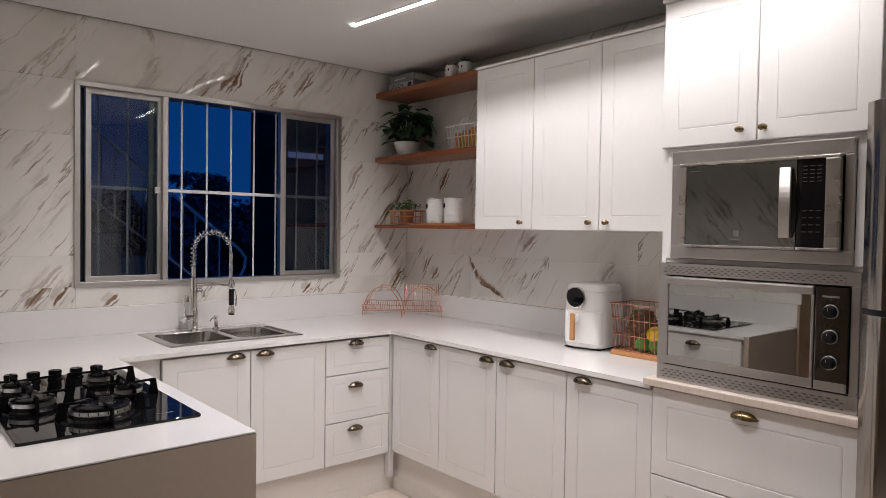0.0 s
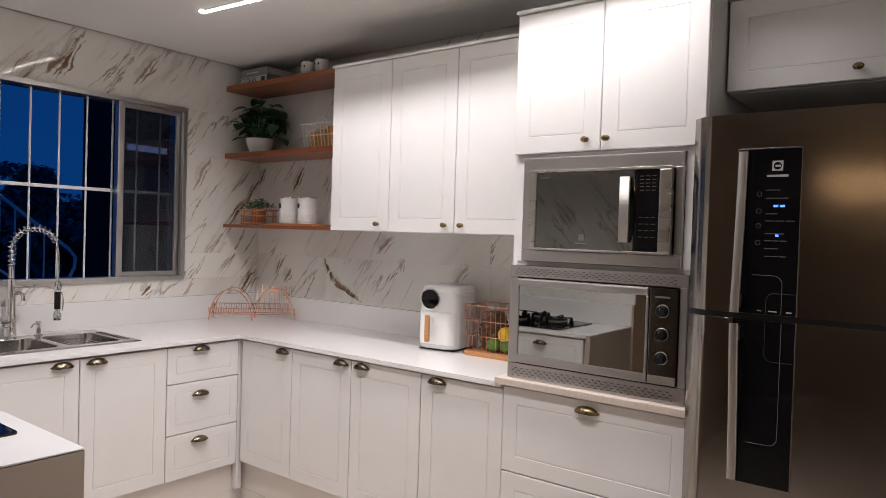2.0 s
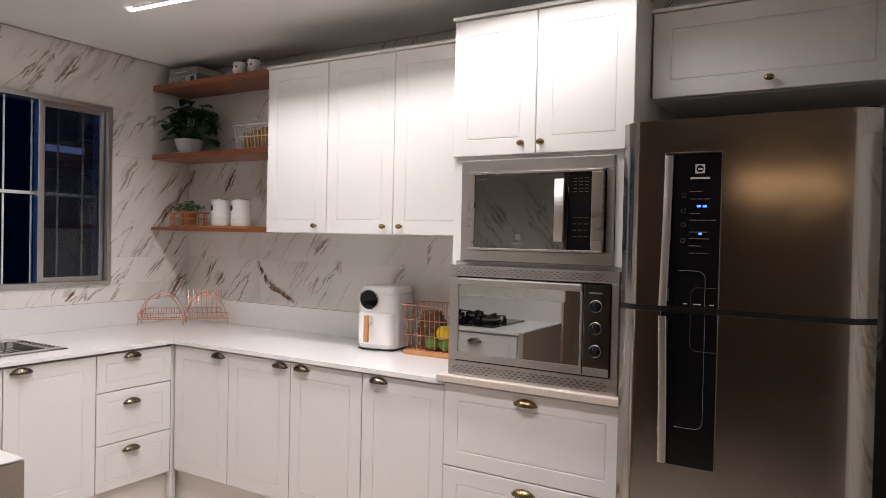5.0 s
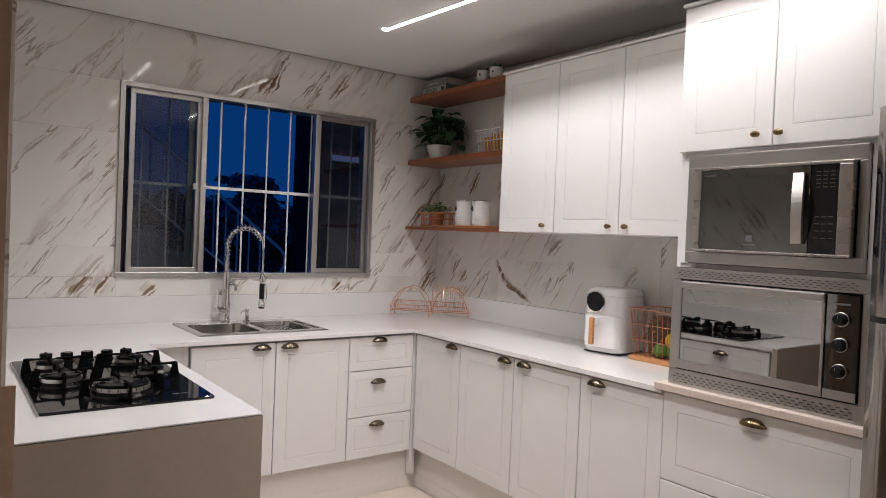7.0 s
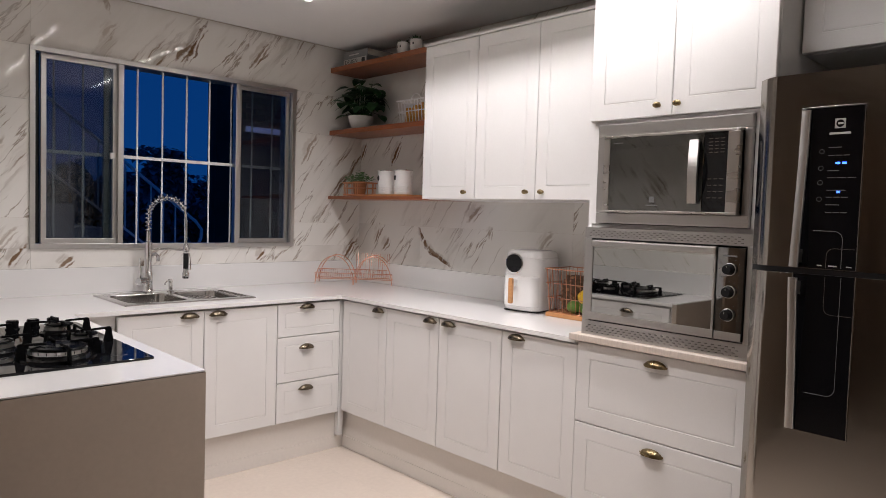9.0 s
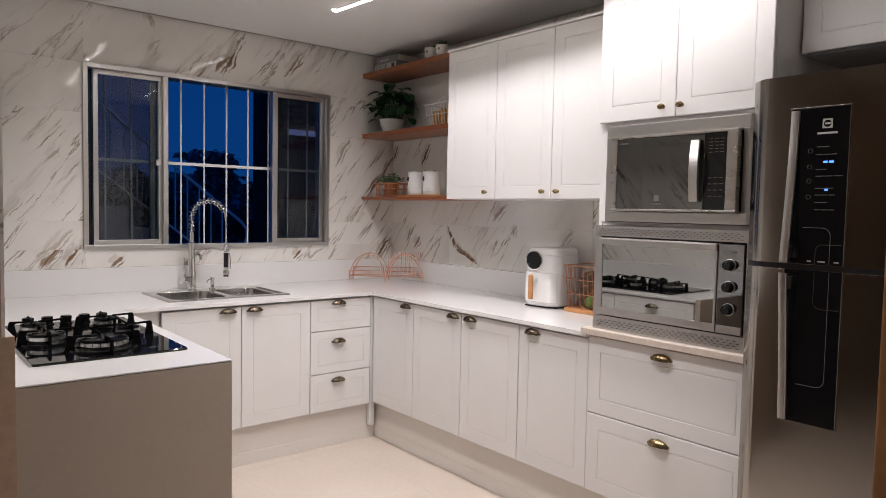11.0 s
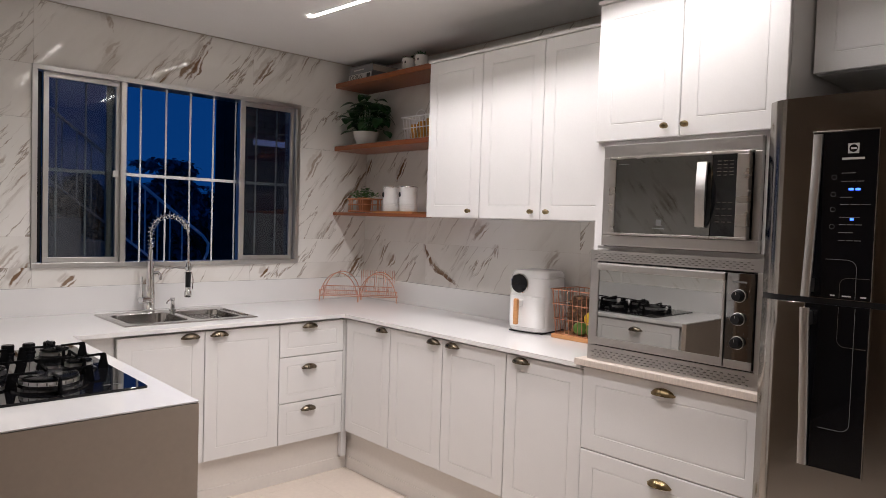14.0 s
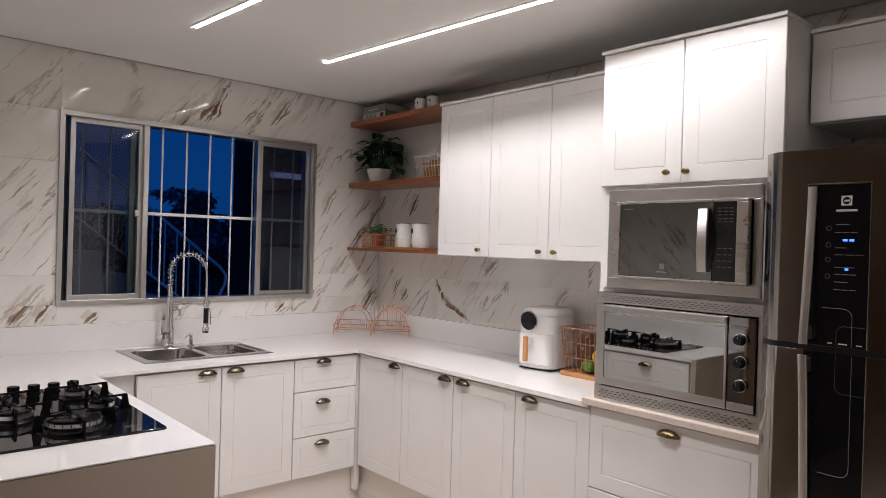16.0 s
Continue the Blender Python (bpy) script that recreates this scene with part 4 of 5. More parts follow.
for v0, v1, p0, p1, h0, h1 in ((1.283, 1.858, 1.283, 1.752, 1.288, 1.747), (0.06, 1.266, 0.797, 1.266, 0.80, 1.256)):
    d = part("fridge_door", bowed(v0, v1), FRIDGE, fridge, smooth=True)
    part("glass_strip", boxed(3.249, p0 + 0.002, 0.8085, 3.412, p1, 0.8125, 0.001, EAST), BLACKG, d, "black glass strip")
    b2 = bmesh.new()
    e0, e1 = p0, p1
    box(b2, 3.2455, e0 + 0.001, 0.8085, 3.2485, e1 + 0.002, 0.8136, 0.001)
    box(b2, 3.4125, e0 + 0.001, 0.8085, 3.4155, e1 + 0.002, 0.8136, 0.001)
    if v0 > 1:
        box(b2, 3.2455, e1 + 0.0005, 0.8085, 3.4155, e1 + 0.004, 0.8128, 0.001)
    else:
        box(b2, 3.2455, e0 - 0.003, 0.8085, 3.4155, e0 + 0.0015, 0.8136, 0.001)
    b2.transform(EAST)
    part("strip_rim", b2, FRIDGE, d)
    b3 = bmesh.new()
    secs = []
    for k in range(13):
        f = k / 12
        out = f if v0 < 1 else 1 - f
        dd = 0.823 + 0.040 * out ** 1.3
        vv = h0 + (h1 - h0) * f
        secs.append([(3.250, vv, dd - 0.011), (3.250, vv, dd - 0.002), (3.253, vv, dd), (3.271, vv, dd), (3.274, vv, dd - 0.002), (3.274, vv, dd - 0.011)])
    first = loft_rows(b3, secs)
    box(b3, 3.254, h0 + 0.012, 0.8126, 3.270, h0 + 0.05, 0.817 if v0 < 1 else 0.850)
    box(b3, 3.254, h1 - 0.05, 0.8126, 3.270, h1 - 0.012, 0.850 if v0 < 1 else 0.817)
    b3.transform(EAST)
    part("handle", b3, STEEL_H, d, "flat satin steel handle", smooth=True)
    if v0 > 1:
        em = part("emblem", boxed(3.338, 1.690, 0.8127, 3.366, 1.718, 0.8137, 0, EAST), SILVER, d)
        part("motif", lathe(bmesh.new(), ((0.0105, 0), (0.0105, 0.0005), (0, 0.0005)), 16, EAST @ Vector((3.352, 1.704, 0.8137)), EAST.to_3x3().to_4x4()), BLACKG, em)
        part("motif", boxed(3.346, 1.701, 0.8142, 3.360, 1.7065, 0.8146, 0, EAST), SILVER, em)
        part("mark", boxed(3.325, 1.673, 0.8127, 3.380, 1.679, 0.8137, 0, EAST), SILVER, d)
        for vv in (1.625, 1.577, 1.535, 1.487):
            part("key_ring", tube(bmesh.new(), arc(EAST @ Vector((3.307, vv, 0.8129)), 0.0065, 0.0065, 0, 342, 18, (0, 1, 0), (0, 0, 1)), 0.0006, 5, True), PALEINK, d)
        part("line_mark", printed_line(3.408, 1.345, 3.335, 1.288, 0.020, 0.0006), KEYINK, d)
        for uu, ww in ((3.312, 0.012), (3.342, 0.022), (3.388, 0.014)):
            part("mark", boxed(uu, 1.2925, 0.8127, uu + ww, 1.296, 0.8133, 0, EAST), SILVER, d)
        for r, (v, w) in enumerate(((1.635, 0.035), (1.612, 0.06), (1.568, 0.03), (1.548, 0.08), (1.512, 0.05), (1.492, 0.06), (1.470, 0.035), (1.448, 0.06))):
            for c in range(3 if w > 0.05 else 1):
                part("mark", boxed(3.325 + c * w / 3, v, 0.8127, 3.325 + c * w / 3 + (w / 3.6 if w > 0.05 else w), v + 0.0022, 0.8133, 0, EAST), PALEINK, d)
        for u, v, w in ((3.345, 1.588, 0.012), (3.362, 1.588, 0.012), (3.352, 1.505, 0.009)):
            part("display", boxed(u, v, 0.8127, u + w, v + 0.006, 0.8135, 0, EAST), BLUELED, d, "blue lit display")
        part("line_mark", printed_line(3.296, 1.395, 3.375, 1.288, 0.024, 0.0008), PALEINK, d)
    else:
        part("line_mark", printed_line(3.408, 1.152, 3.335, 1.262, 0.020, 0.0006), KEYINK, d)
        part("line_mark", printed_line(3.296, 0.915, 3.377, 1.262, 0.024, 0.0008), PALEINK, d)
# gasket widened almost to the door face, a black fill for the gap's shade
part("gasket_gap_shade", bowed(1.2662, 1.2828, 0.0012), BLACKP, fridge)
part("hinge", boxed(FU1 - 0.09, 1.846, 0.66, FU1 - 0.01, 1.866, 0.77, 0.004, EAST), BLACKP, fridge)
for u in (FU0 + 0.05, FU1 - 0.09):
    part("foot", boxed(u, 0.0, 0.62, u + 0.04, 0.031, 0.68, 0.003, EAST), BLACKP, fridge)

# ---- sink and taps ----


def rrect(x0, y0, x1, y1, r, n=5):
    pts = []
    for cx, cy, a in ((x1 - r, y1 - r, 0), (x0 + r, y1 - r, 90), (x0 + r, y0 + r, 180), (x1 - r, y0 + r, 270)):
        for i in range(n + 1):
            t = radians(a + 90 * i / n)
            pts.append((cx + r * math.cos(t), cy + r * math.sin(t)))
    return pts


def loft(bm, loops, cap=True):
    rings = [[bm.verts.new(p) for p in lp] for lp in loops]
    n = len(rings[0])
    for a, b in zip(rings, rings[1:]):
        for i in range(n):
            bm.faces.new((a[i], a[(i + 1) % n], b[(i + 1) % n], b[i]))
    if cap:
        bm.faces.new(rings[-1])
    return rings


sink = thing("kitchen_sink", (-1.48, -0.37, 0.92), "drop-in stainless steel double-bowl sink set in the worktop", "sink")
RX0, RX1, RY0, RY1 = -1.826, -1.138, -0.605, -0.128
bowls = ((-1.785, -0.555, -1.485, -0.215, 0.17), (-1.455, -0.555, -1.198, -0.215, 0.15))
bm = bmesh.new()
z = 0.9262
strips = [(RX0 + 0.012, RY0 + 0.012, bowls[0][0], RY1 - 0.012), (bowls[0][2], RY0 + 0.012, bowls[1][0], RY1 - 0.012), (bowls[1][2], RY0 + 0.012, RX1 - 0.012, RY1 - 0.012)]
for b in bowls:
    strips += [(b[0], RY0 + 0.012, b[2], b[1]), (b[0], b[3], b[2], RY1 - 0.012)]
for x0, y0, x1, y1 in strips:
    bm.faces.new([bm.verts.new((x, y, z)) for x, y in ((x0, y0), (x1, y0), (x1, y1), (x0, y1))])
loft(bm, [[(x, y, zz) for x, y in ((RX0 + i, RY0 + i), (RX1 - i, RY0 + i), (RX1 - i, RY1 - i), (RX0 + i, RY1 - i))] for i, zz in ((0, 0.9204), (0.001, 0.9235), (0.005, 0.9265), (0.009, 0.9268), (0.012, 0.9262))], cap=False)
bmesh.ops.recalc_face_normals(bm, faces=bm.faces)
for f in bm.faces:
    if f.normal.z < -0.5:
        f.normal_flip()
rimob = part("rim", bm, SINK, sink, "polished steel rim")
for x0, y0, x1, y1, dp in bowls:
    bm = bmesh.new()
    outer = []
    rr = rrect(x0, y0, x1, y1, 0.05)
    for k, (x, y) in enumerate(rr):
        q = k // 6
        outer.append((x1 if q in (0, 3) else x0, y1 if q in (0, 1) else y0))
    loops = [[(x, y, z) for x, y in outer], [(x, y, z) for x, y in rr]]
    for ins, h in ((0.0008, 0.0012), (0.0016, 0.004), (0.006, dp * 0.85), (0.022, dp * 0.97), (0.045, dp)):
        loops.append([(x, y, z - h) for x, y in rrect(x0 + ins, y0 + ins, x1 - ins, y1 - ins, 0.05)])
    loft(bm, loops)
    bmesh.ops.recalc_face_normals(bm, faces=bm.faces)
    bmesh.ops.reverse_faces(bm, faces=[f for f in bm.faces if f.normal.z < -0.3])
    bw = part("bowl", bm, SINKB, sink, smooth=True)
    t = lathe(bmesh.new(), ((0.045, 0.0), (0.043, 0.003), (0.03, 0.001), (0, 0.001)), 24, ((x0 + x1) / 2, (y0 + y1) / 2, z - dp + 0.001))
    part("drain", t, CHROME, bw, smooth=True)
for i in range(9):
    part("drainer_rib", tube(bmesh.new(), ((-1.188, -0.52 + 0.034 * i, 0.927), (-1.156, -0.52 + 0.034 * i, 0.927)), 0.0026, 6), SINK, sink)
for i in range(7):
    part("grid_wire", tube(bmesh.new(), ((-1.44 + 0.03 * i, -0.548, 0.905), (-1.44 + 0.03 * i, -0.222, 0.905)), 0.0018, 5), CHROME, sink)

FX, FY = -1.525, -0.088
faucet = thing("kitchen_faucet", (FX, FY, 0.9262), "tall chrome spring-neck kitchen faucet with a black spray grip", "faucet")
t = lathe(bmesh.new(), ((0.030, 0.0), (0.030, 0.006), (0.027, 0.010), (0.0265, 0.05), (0.0265, 0.10), (0.0225, 0.106), (0.021, 0.25), (0.021, 0.255), (0.021, 0.275), (0.0135, 0.28), (0.0135, 0.335), (0, 0.335)), 24, (FX, FY, 0.9265))
part("column", t, CHROME, faucet, smooth=True)
SD = Vector((0.70, -0.714, 0))
R = 0.106
neck = [Vector((FX, FY, 1.262)), Vector((FX, FY, 1.33))] + arc((FX + SD.x * R, FY + SD.y * R, 1.355), R, 0.10, 180, 20, 18, SD, (0, 0, 1))
part("hose", tube(bmesh.new(), neck + [Vector((FX, FY, 0)) + SD * (2 * R + 0.002) + Vector((0, 0, h)) for h in (1.33, 1.28, 1.23, 1.19)], 0.0062, 10), CHROME, faucet, smooth=True)
coil = []
lens = [0.0]
for a, b in zip(neck, neck[1:]):
    lens.append(lens[-1] + (b - a).length)
turns, steps = 17, 17 * 12
for i in range(steps + 1):
    s = lens[-1] * i / steps
    k = max(j for j in range(len(neck) - 1) if lens[j] <= s + 1e-9)
    f = (s - lens[k]) / max(lens[k + 1] - lens[k], 1e-6)
    p = neck[k].lerp(neck[k + 1], f)
    d = (neck[k + 1] - neck[k]).normalized()
    e1 = Vector((-SD.y, SD.x, 0))
    e2 = d.cross(e1)
    an = 2 * math.pi * turns * i / steps
    coil.append(p + 0.0165 * (math.cos(an) * e1 + math.sin(an) * e2))
part("spring", tube(bmesh.new(), coil, 0.0034, 6), CHROME, faucet, "coiled chrome spring", smooth=True)
HP = Vector((FX, FY, 0)) + SD * (2 * R + 0.002)
t = lathe(bmesh.new(), ((0.009, 0.19), (0.013, 0.185), (0.0135, 0.145), (0.0125, 0.14)), 18, (HP.x, HP.y, 1.005))
part("collar", t, CHROME, faucet, smooth=True)
t = lathe(bmesh.new(), ((0.0, 0.0), (0.017, 0.0), (0.0195, 0.008), (0.0195, 0.03), (0.0145, 0.036), (0.0145, 0.055)), 18, (HP.x, HP.y, 1.005))
head = part("spray_head", t, CHROME, faucet, smooth=True)
part("grip", lathe(bmesh.new(), ((0.0142, 0.055), (0.0142, 0.14)), 18, (HP.x, HP.y, 1.005)), BLACKP, head, "black rubber grip", smooth=True)
part("trigger", tube(bmesh.new(), (HP + Vector((0.02, 0.004, 1.145)), HP + Vector((0.030, 0.006, 1.10)), HP + Vector((0.027, 0.005, 1.05))), 0.0032, 7), CHROME, head)
part("holder_arm", tube(bmesh.new(), (Vector((FX, FY, 1.165)) + SD * 0.014, Vector((FX, FY, 1.165)) + SD * (2 * R - 0.014)), 0.0052, 8), CHROME, faucet)
part("holder_ring", lathe(bmesh.new(), ((0.0165, -0.01), (0.0185, -0.008), (0.0185, 0.008), (0.0165, 0.01)), 18, (HP.x, HP.y, 1.165)), CHROME, faucet, smooth=True)
LV = Vector((-0.80, -0.45, 0)).normalized()
lev = part("lever_body", tube(bmesh.new(), (Vector((FX, FY, 0.985)), Vector((FX, FY, 0.985)) + LV * 0.075), 0.020, 16), CHROME, faucet, smooth=True)
part("lever", tube(bmesh.new(), (Vector((FX, FY, 0.992)) + LV * 0.062, Vector((FX, FY, 1.035)) + LV * 0.066, Vector((FX, FY, 1.115)) + LV * 0.068), 0.0055, 8), CHROME, lev)
part("side_spout", tube(bmesh.new(), (Vector((FX, FY, 1.13)), Vector((FX + 0.035, FY - 0.02, 1.135)), Vector((FX + 0.045, FY - 0.025, 1.12)), Vector((FX + 0.046, FY - 0.026, 1.095))), 0.0095, 10), CHROME, faucet, smooth=True)
soap = thing("soap_dispenser", (-1.425, -0.155, 0.9262), "small chrome soap pump let into the sink rim", "soap dispenser")
part("collar", lathe(bmesh.new(), ((0.019, 0), (0.019, 0.006), (0.012, 0.010), (0.011, 0.05), (0.013, 0.052), (0.013, 0.07), (0, 0.071)), 18, (-1.425, -0.155, 0.9265)), CHROME, soap, smooth=True)
part("spout", tube(bmesh.new(), ((-1.425, -0.155, 0.985), (-1.46, -0.19, 0.987), (-1.475, -0.205, 0.98), (-1.478, -0.208, 0.972)), 0.0042, 8), CHROME, soap, smooth=True)

# ---- hob ----
hob = thing("gas_hob", (-2.38, -1.40, 0.92), "black glass five-burner gas hob let into the peninsula worktop", "hob")
HX0, HX1, HY0, HY1 = -2.622, -2.146, -1.812, -0.985
bm = bmesh.new()
loft(bm, [[(x, y, zz) for x, y in rrect(HX0 + i, HY0 + i, HX1 - i, HY1 - i, 0.012, 4)] for i, zz in ((0, 0.9202), (0, 0.926), (0.002, 0.928))])
bmesh.ops.recalc_face_normals(bm, faces=bm.faces)
part("glass_top", bm, BLACKG, hob)
part("edge_trim", boxed(HX0 - 0.004, HY0, 0.9203, HX0 - 0.0005, HY1, 0.9275, 0.0008), STEEL_H, hob)
BURN = ((-2.385, -1.655, 0.078), (-2.525, -1.465, 0.058), (-2.53, -1.235, 0.042), (-2.255, -1.470, 0.040), (-2.27, -1.225, 0.046))
for x, y, r in BURN:
    b = part("burner_base", lathe(bmesh.new(), ((r * 1.4, 0), (r * 1.38, 0.006), (r * 1.12, 0.010), (r * 1.04, 0.018)), 32, (x, y, 0.928)), ENAMELB, hob, smooth=True)
    part("flame_ring", lathe(bmesh.new(), ((r * 1.05, 0.017), (r * 1.05, 0.029), (r * 0.9, 0.031)), 32, (x, y, 0.928)), BURNRING, b, "bare metal flame ring", smooth=True)
    part("cap", lathe(bmesh.new(), ((r * 0.98, 0.0315), (r * 1.03, 0.034), (r * 1.0, 0.038), (r * 0.7, 0.042), (r * 0.62, 0.040), (0, 0.041)), 32, (x, y, 0.928)), ENAMELB, b, smooth=True)
    if r > 0.06:
        for q in range(20):
            an = 2 * math.pi * q / 20
            # black blocks stand for the shade inside the flame slots
            part("slot", boxed(-0.0015, r * 1.035, 0.019, 0.0015, r * 1.05, 0.028, 0, Matrix.Translation((x, y, 0.928)) @ Matrix.Rotation(an, 4, "Z")), SHADOW, b)


def grate(x0, y0, x1, y1, centres):
    g = thing("hob_grate", ((x0 + x1) / 2, (y0 + y1) / 2, 0.928), "cast iron pan grate standing on the hob", "hob grate", "hob grates")
    for cx, cy, r in centres:
        for dx, dy in ((1, 0), (0, 1), (-1, 0), (0, -1)):
            reach = min((x1 - cx if dx > 0 else cx - x0) if dx else (y1 - cy if dy > 0 else cy - y0), r + 0.085)
            wide = min(0.030, reach - r * 0.75)
            prof = ((r * 0.42, 0.970), (r * 0.42, 0.9765), (reach - 0.010, 0.9795), (reach - 0.004, 0.977), (reach + 0.004, 0.9283), (reach - wide, 0.9283), (reach - wide * 0.72, 0.966), (reach - wide * 0.86, 0.971))
            fin = bmesh.new()
            base = [fin.verts.new((cx + dx * s - dy * 0.0038, cy + dy * s + dx * 0.0038, zz)) for s, zz in prof]
            ext = [fin.verts.new((v.co.x + dy * 0.0076, v.co.y - dx * 0.0076, v.co.z)) for v in base]
            fin.faces.new(base)
            fin.faces.new(ext[::-1])
            for k in range(len(prof)):
                q = (k + 1) % len(prof)
                fin.faces.new((base[k], ext[k], ext[q], base[q]))
            bmesh.ops.recalc_face_normals(fin, faces=fin.faces)
            bmesh.ops.bevel(fin, geom=[e for e in fin.edges if e.calc_face_angle(0) > 1.2], offset=0.0018, segments=2, affect="EDGES")
            part("arm", fin, IRON, g)


grate(-2.50, -1.785, -2.262, -1.545, (BURN[0],))
grate(-2.612, -1.545, -2.415, -1.115, (BURN[1], BURN[2]))
grate(-2.385, -1.545, -2.165, -1.115, (BURN[3], BURN[4]))
for x in (-2.52, -2.452, -2.384, -2.316, -2.248):
    part("knob", lathe(bmesh.new(), ((0.024, 0), (0.024, 0.004), (0.020, 0.007), (0.0215, 0.030), (0.019, 0.034), (0, 0.034)), 24, (x, -1.055, 0.928)), ENAMELB, hob, smooth=True)
for k, (a, b) in enumerate(((-2.255, -2.235), (-2.228, -2.205))):
    part("mark", boxed(a, -1.74, 0.9281, b, -1.733, 0.9285), PALEINK, hob)

# ---- shelves ----
for z0, z1 in ((2.351, 2.384), (1.927, 1.958), (1.4895, 1.510)):
    sh = part("wall_shelf", boxed(-0.276, -1.1905, z0, -0.0005, -0.0015, z1, 0.003), WALNUT, None, at=(-0.14, -0.6, z0))
    tagged(sh, "reddish brown wooden shelf board on the tiled wall", "shelf", "wall shelves")

# books
for nm, z0, h, dx, mt in (("book", 2.3842, 0.050, 0.0, BOOKW), ("book", 2.4347, 0.046, 0.006, BOOKG)):
    x0, x1, y0, y1 = -0.238 + dx, -0.022, -0.355, -0.095
    lab = "thick pale book lying on the shelf, its spine lettered" if mt is BOOKW else "grey cloth book lying on another book"
    bk = thing(nm, ((x0 + x1) / 2, (y0 + y1) / 2, z0), lab, "book", "books on the shelf")
    c = bmesh.new()
    box(c, x0 + 0.002, y0, z0, x1, y1, z0 + 0.003)
    box(c, x0 + 0.002, y0, z0 + h - 0.003, x1, y1, z0 + h)
    box(c, x0, y0, z0, x0 + 0.003, y1, z0 + h, 0.001)
    part("cover", c, BOOKG, bk)
    part("pages", boxed(x0 + 0.003, y0 + 0.003, z0 + 0.003, x1 - 0.004, y1 - 0.003, z0 + h - 0.003), PAPER if mt is BOOKG else BOOKG, bk)
    sp = part("spine_label", boxed(x0 - 0.001, y0 + 0.006, z0 + 0.005, x0 + 0.0005, y1 - 0.006, z0 + h - 0.006), mt, bk)
    if mt is BOOKW:
        cu = bpy.data.curves.new("title", "FONT")
        cu.body, cu.size, cu.align_x, cu.align_y, cu.extrude = "DESIGN", 0.040, "CENTER", "CENTER", 0.0004
        cu.materials.append(INK)
        tx = new("title", cu)
        tx.parent = bk
        tx.matrix_local = Matrix.Translation(Vector((x0 - 0.0018, -0.185, z0 + 0.024)) - ORIGIN[bk.name]) @ EAST.to_3x3().to_4x4()
        part("motif", boxed(x0 - 0.0018, -0.335, z0 + 0.010, x0 - 0.0010, -0.300, z0 + 0.038), INK, bk)
    else:
        part("mark", boxed(x0 - 0.0016, -0.26, z0 + 0.016, x0 - 0.0008, -0.15, z0 + 0.024), BOOKW, bk)


def leaf_blade(bm, base, tip_dir, length, width, droop, seg=4, cup=0.15):
    """A pointed leaf from base outward, bending down."""
    d = Vector(tip_dir).normalized()
    side = d.cross(Vector((0, 0, 1)))
    side = side.normalized() if side.length > 1e-3 else Vector((1, 0, 0))
    up = side.cross(d)
    rows = []
    for i in range(seg + 1):
        f = i / seg
        w = width * math.sin(math.pi * min(1, f * 0.86 + 0.14)) ** 0.8 * (1 if f < 0.5 else 1.15 - 0.3 * f)
        c = Vector(base) + d * length * f + Vector((0, 0, -droop * length * f * f))
        rows.append((c - side * w + up * cup * w, c, c + side * w + up * cup * w))
    vs = [[bm.verts.new(p) for p in r] for r in rows[:-1]]
    tip = bm.verts.new(rows[-1][1])
    for a, b in zip(vs, vs[1:]):
        bm.faces.new((a[0], a[1], b[1], b[0]))
        bm.faces.new((a[1], a[2], b[2], b[1]))
    bm.faces.new((vs[-1][0], vs[-1][1], tip))
    bm.faces.new((vs[-1][1], vs[-1][2], tip))


rng = random.Random(4)

# trailing plant in a bowl
PX, PY = -0.155, -0.195
plant = thing("potted_plant", (PX, PY, 1.958), "leafy green pothos in a white bowl planter on the shelf", "plant")
part("saucer", lathe(bmesh.new(), ((0, 0.0), (0.075, 0.0), (0.095, 0.006), (0.097, 0.010), (0.075, 0.006), (0, 0.005)), 30, (PX, PY, 1.9585)), CERAMIC, plant, smooth=True)
pot = part("pot", lathe(bmesh.new(), ((0, 0.006), (0.050, 0.006), (0.060, 0.012), (0.079, 0.055), (0.086, 0.089), (0.088, 0.094), (0.083, 0.094), (0.077, 0.07), (0, 0.075)), 32, (PX, PY, 1.9585)), CERAMIC, plant, "white bowl planter", smooth=True)
part("soil", lathe(bmesh.new(), ((0.079, 0.078), (0.05, 0.083), (0, 0.081)), 24, (PX, PY, 1.9585)), SOIL, pot)
for i in range(92):
    an = rng.uniform(0, 2 * math.pi)
    rad = rng.uniform(0.02, 0.165)
    hh = rng.uniform(0.02, 0.22) * (1.1 - rad * 3.2)
    b = Vector((PX + 0.05 * math.cos(an) * rng.random(), PY + 0.05 * math.sin(an) * rng.random(), 2.045))
    p = Vector((PX + rad * 0.72 * math.cos(an), PY + rad * 1.15 * math.sin(an), 2.07 + max(hh, -0.03)))
    p.z += 0.022
    if i % 5 == 0:
        p.z -= 0.055
        p.y += 0.02 if math.sin(an) > 0 else -0.02
    p.x = min(p.x, -0.05)
    p.y = min(p.y, -0.05)
    t = tube(bmesh.new(), (b, b.lerp(p, 0.6) + Vector((0, 0, 0.025)), p), 0.0016, 5)
    stem = part("stem", t, LEAF, plant)
    t = bmesh.new()
    out = Vector((math.cos(an + rng.uniform(-0.6, 0.6)) * 0.8 - 0.35, math.sin(an + rng.uniform(-0.6, 0.6)), rng.uniform(-0.5, 0.35)))
    ln = rng.uniform(0.060, 0.095)
    if p.x + out.x * ln > -0.02:
        out.x = -abs(out.x)
    if p.y + out.y * ln > -0.02:
        out.y = -abs(out.y)
    leaf_blade(t, p, out, ln, rng.uniform(0.029, 0.041), rng.uniform(0.15, 0.6))
    part("leaf", t, LEAF, stem)

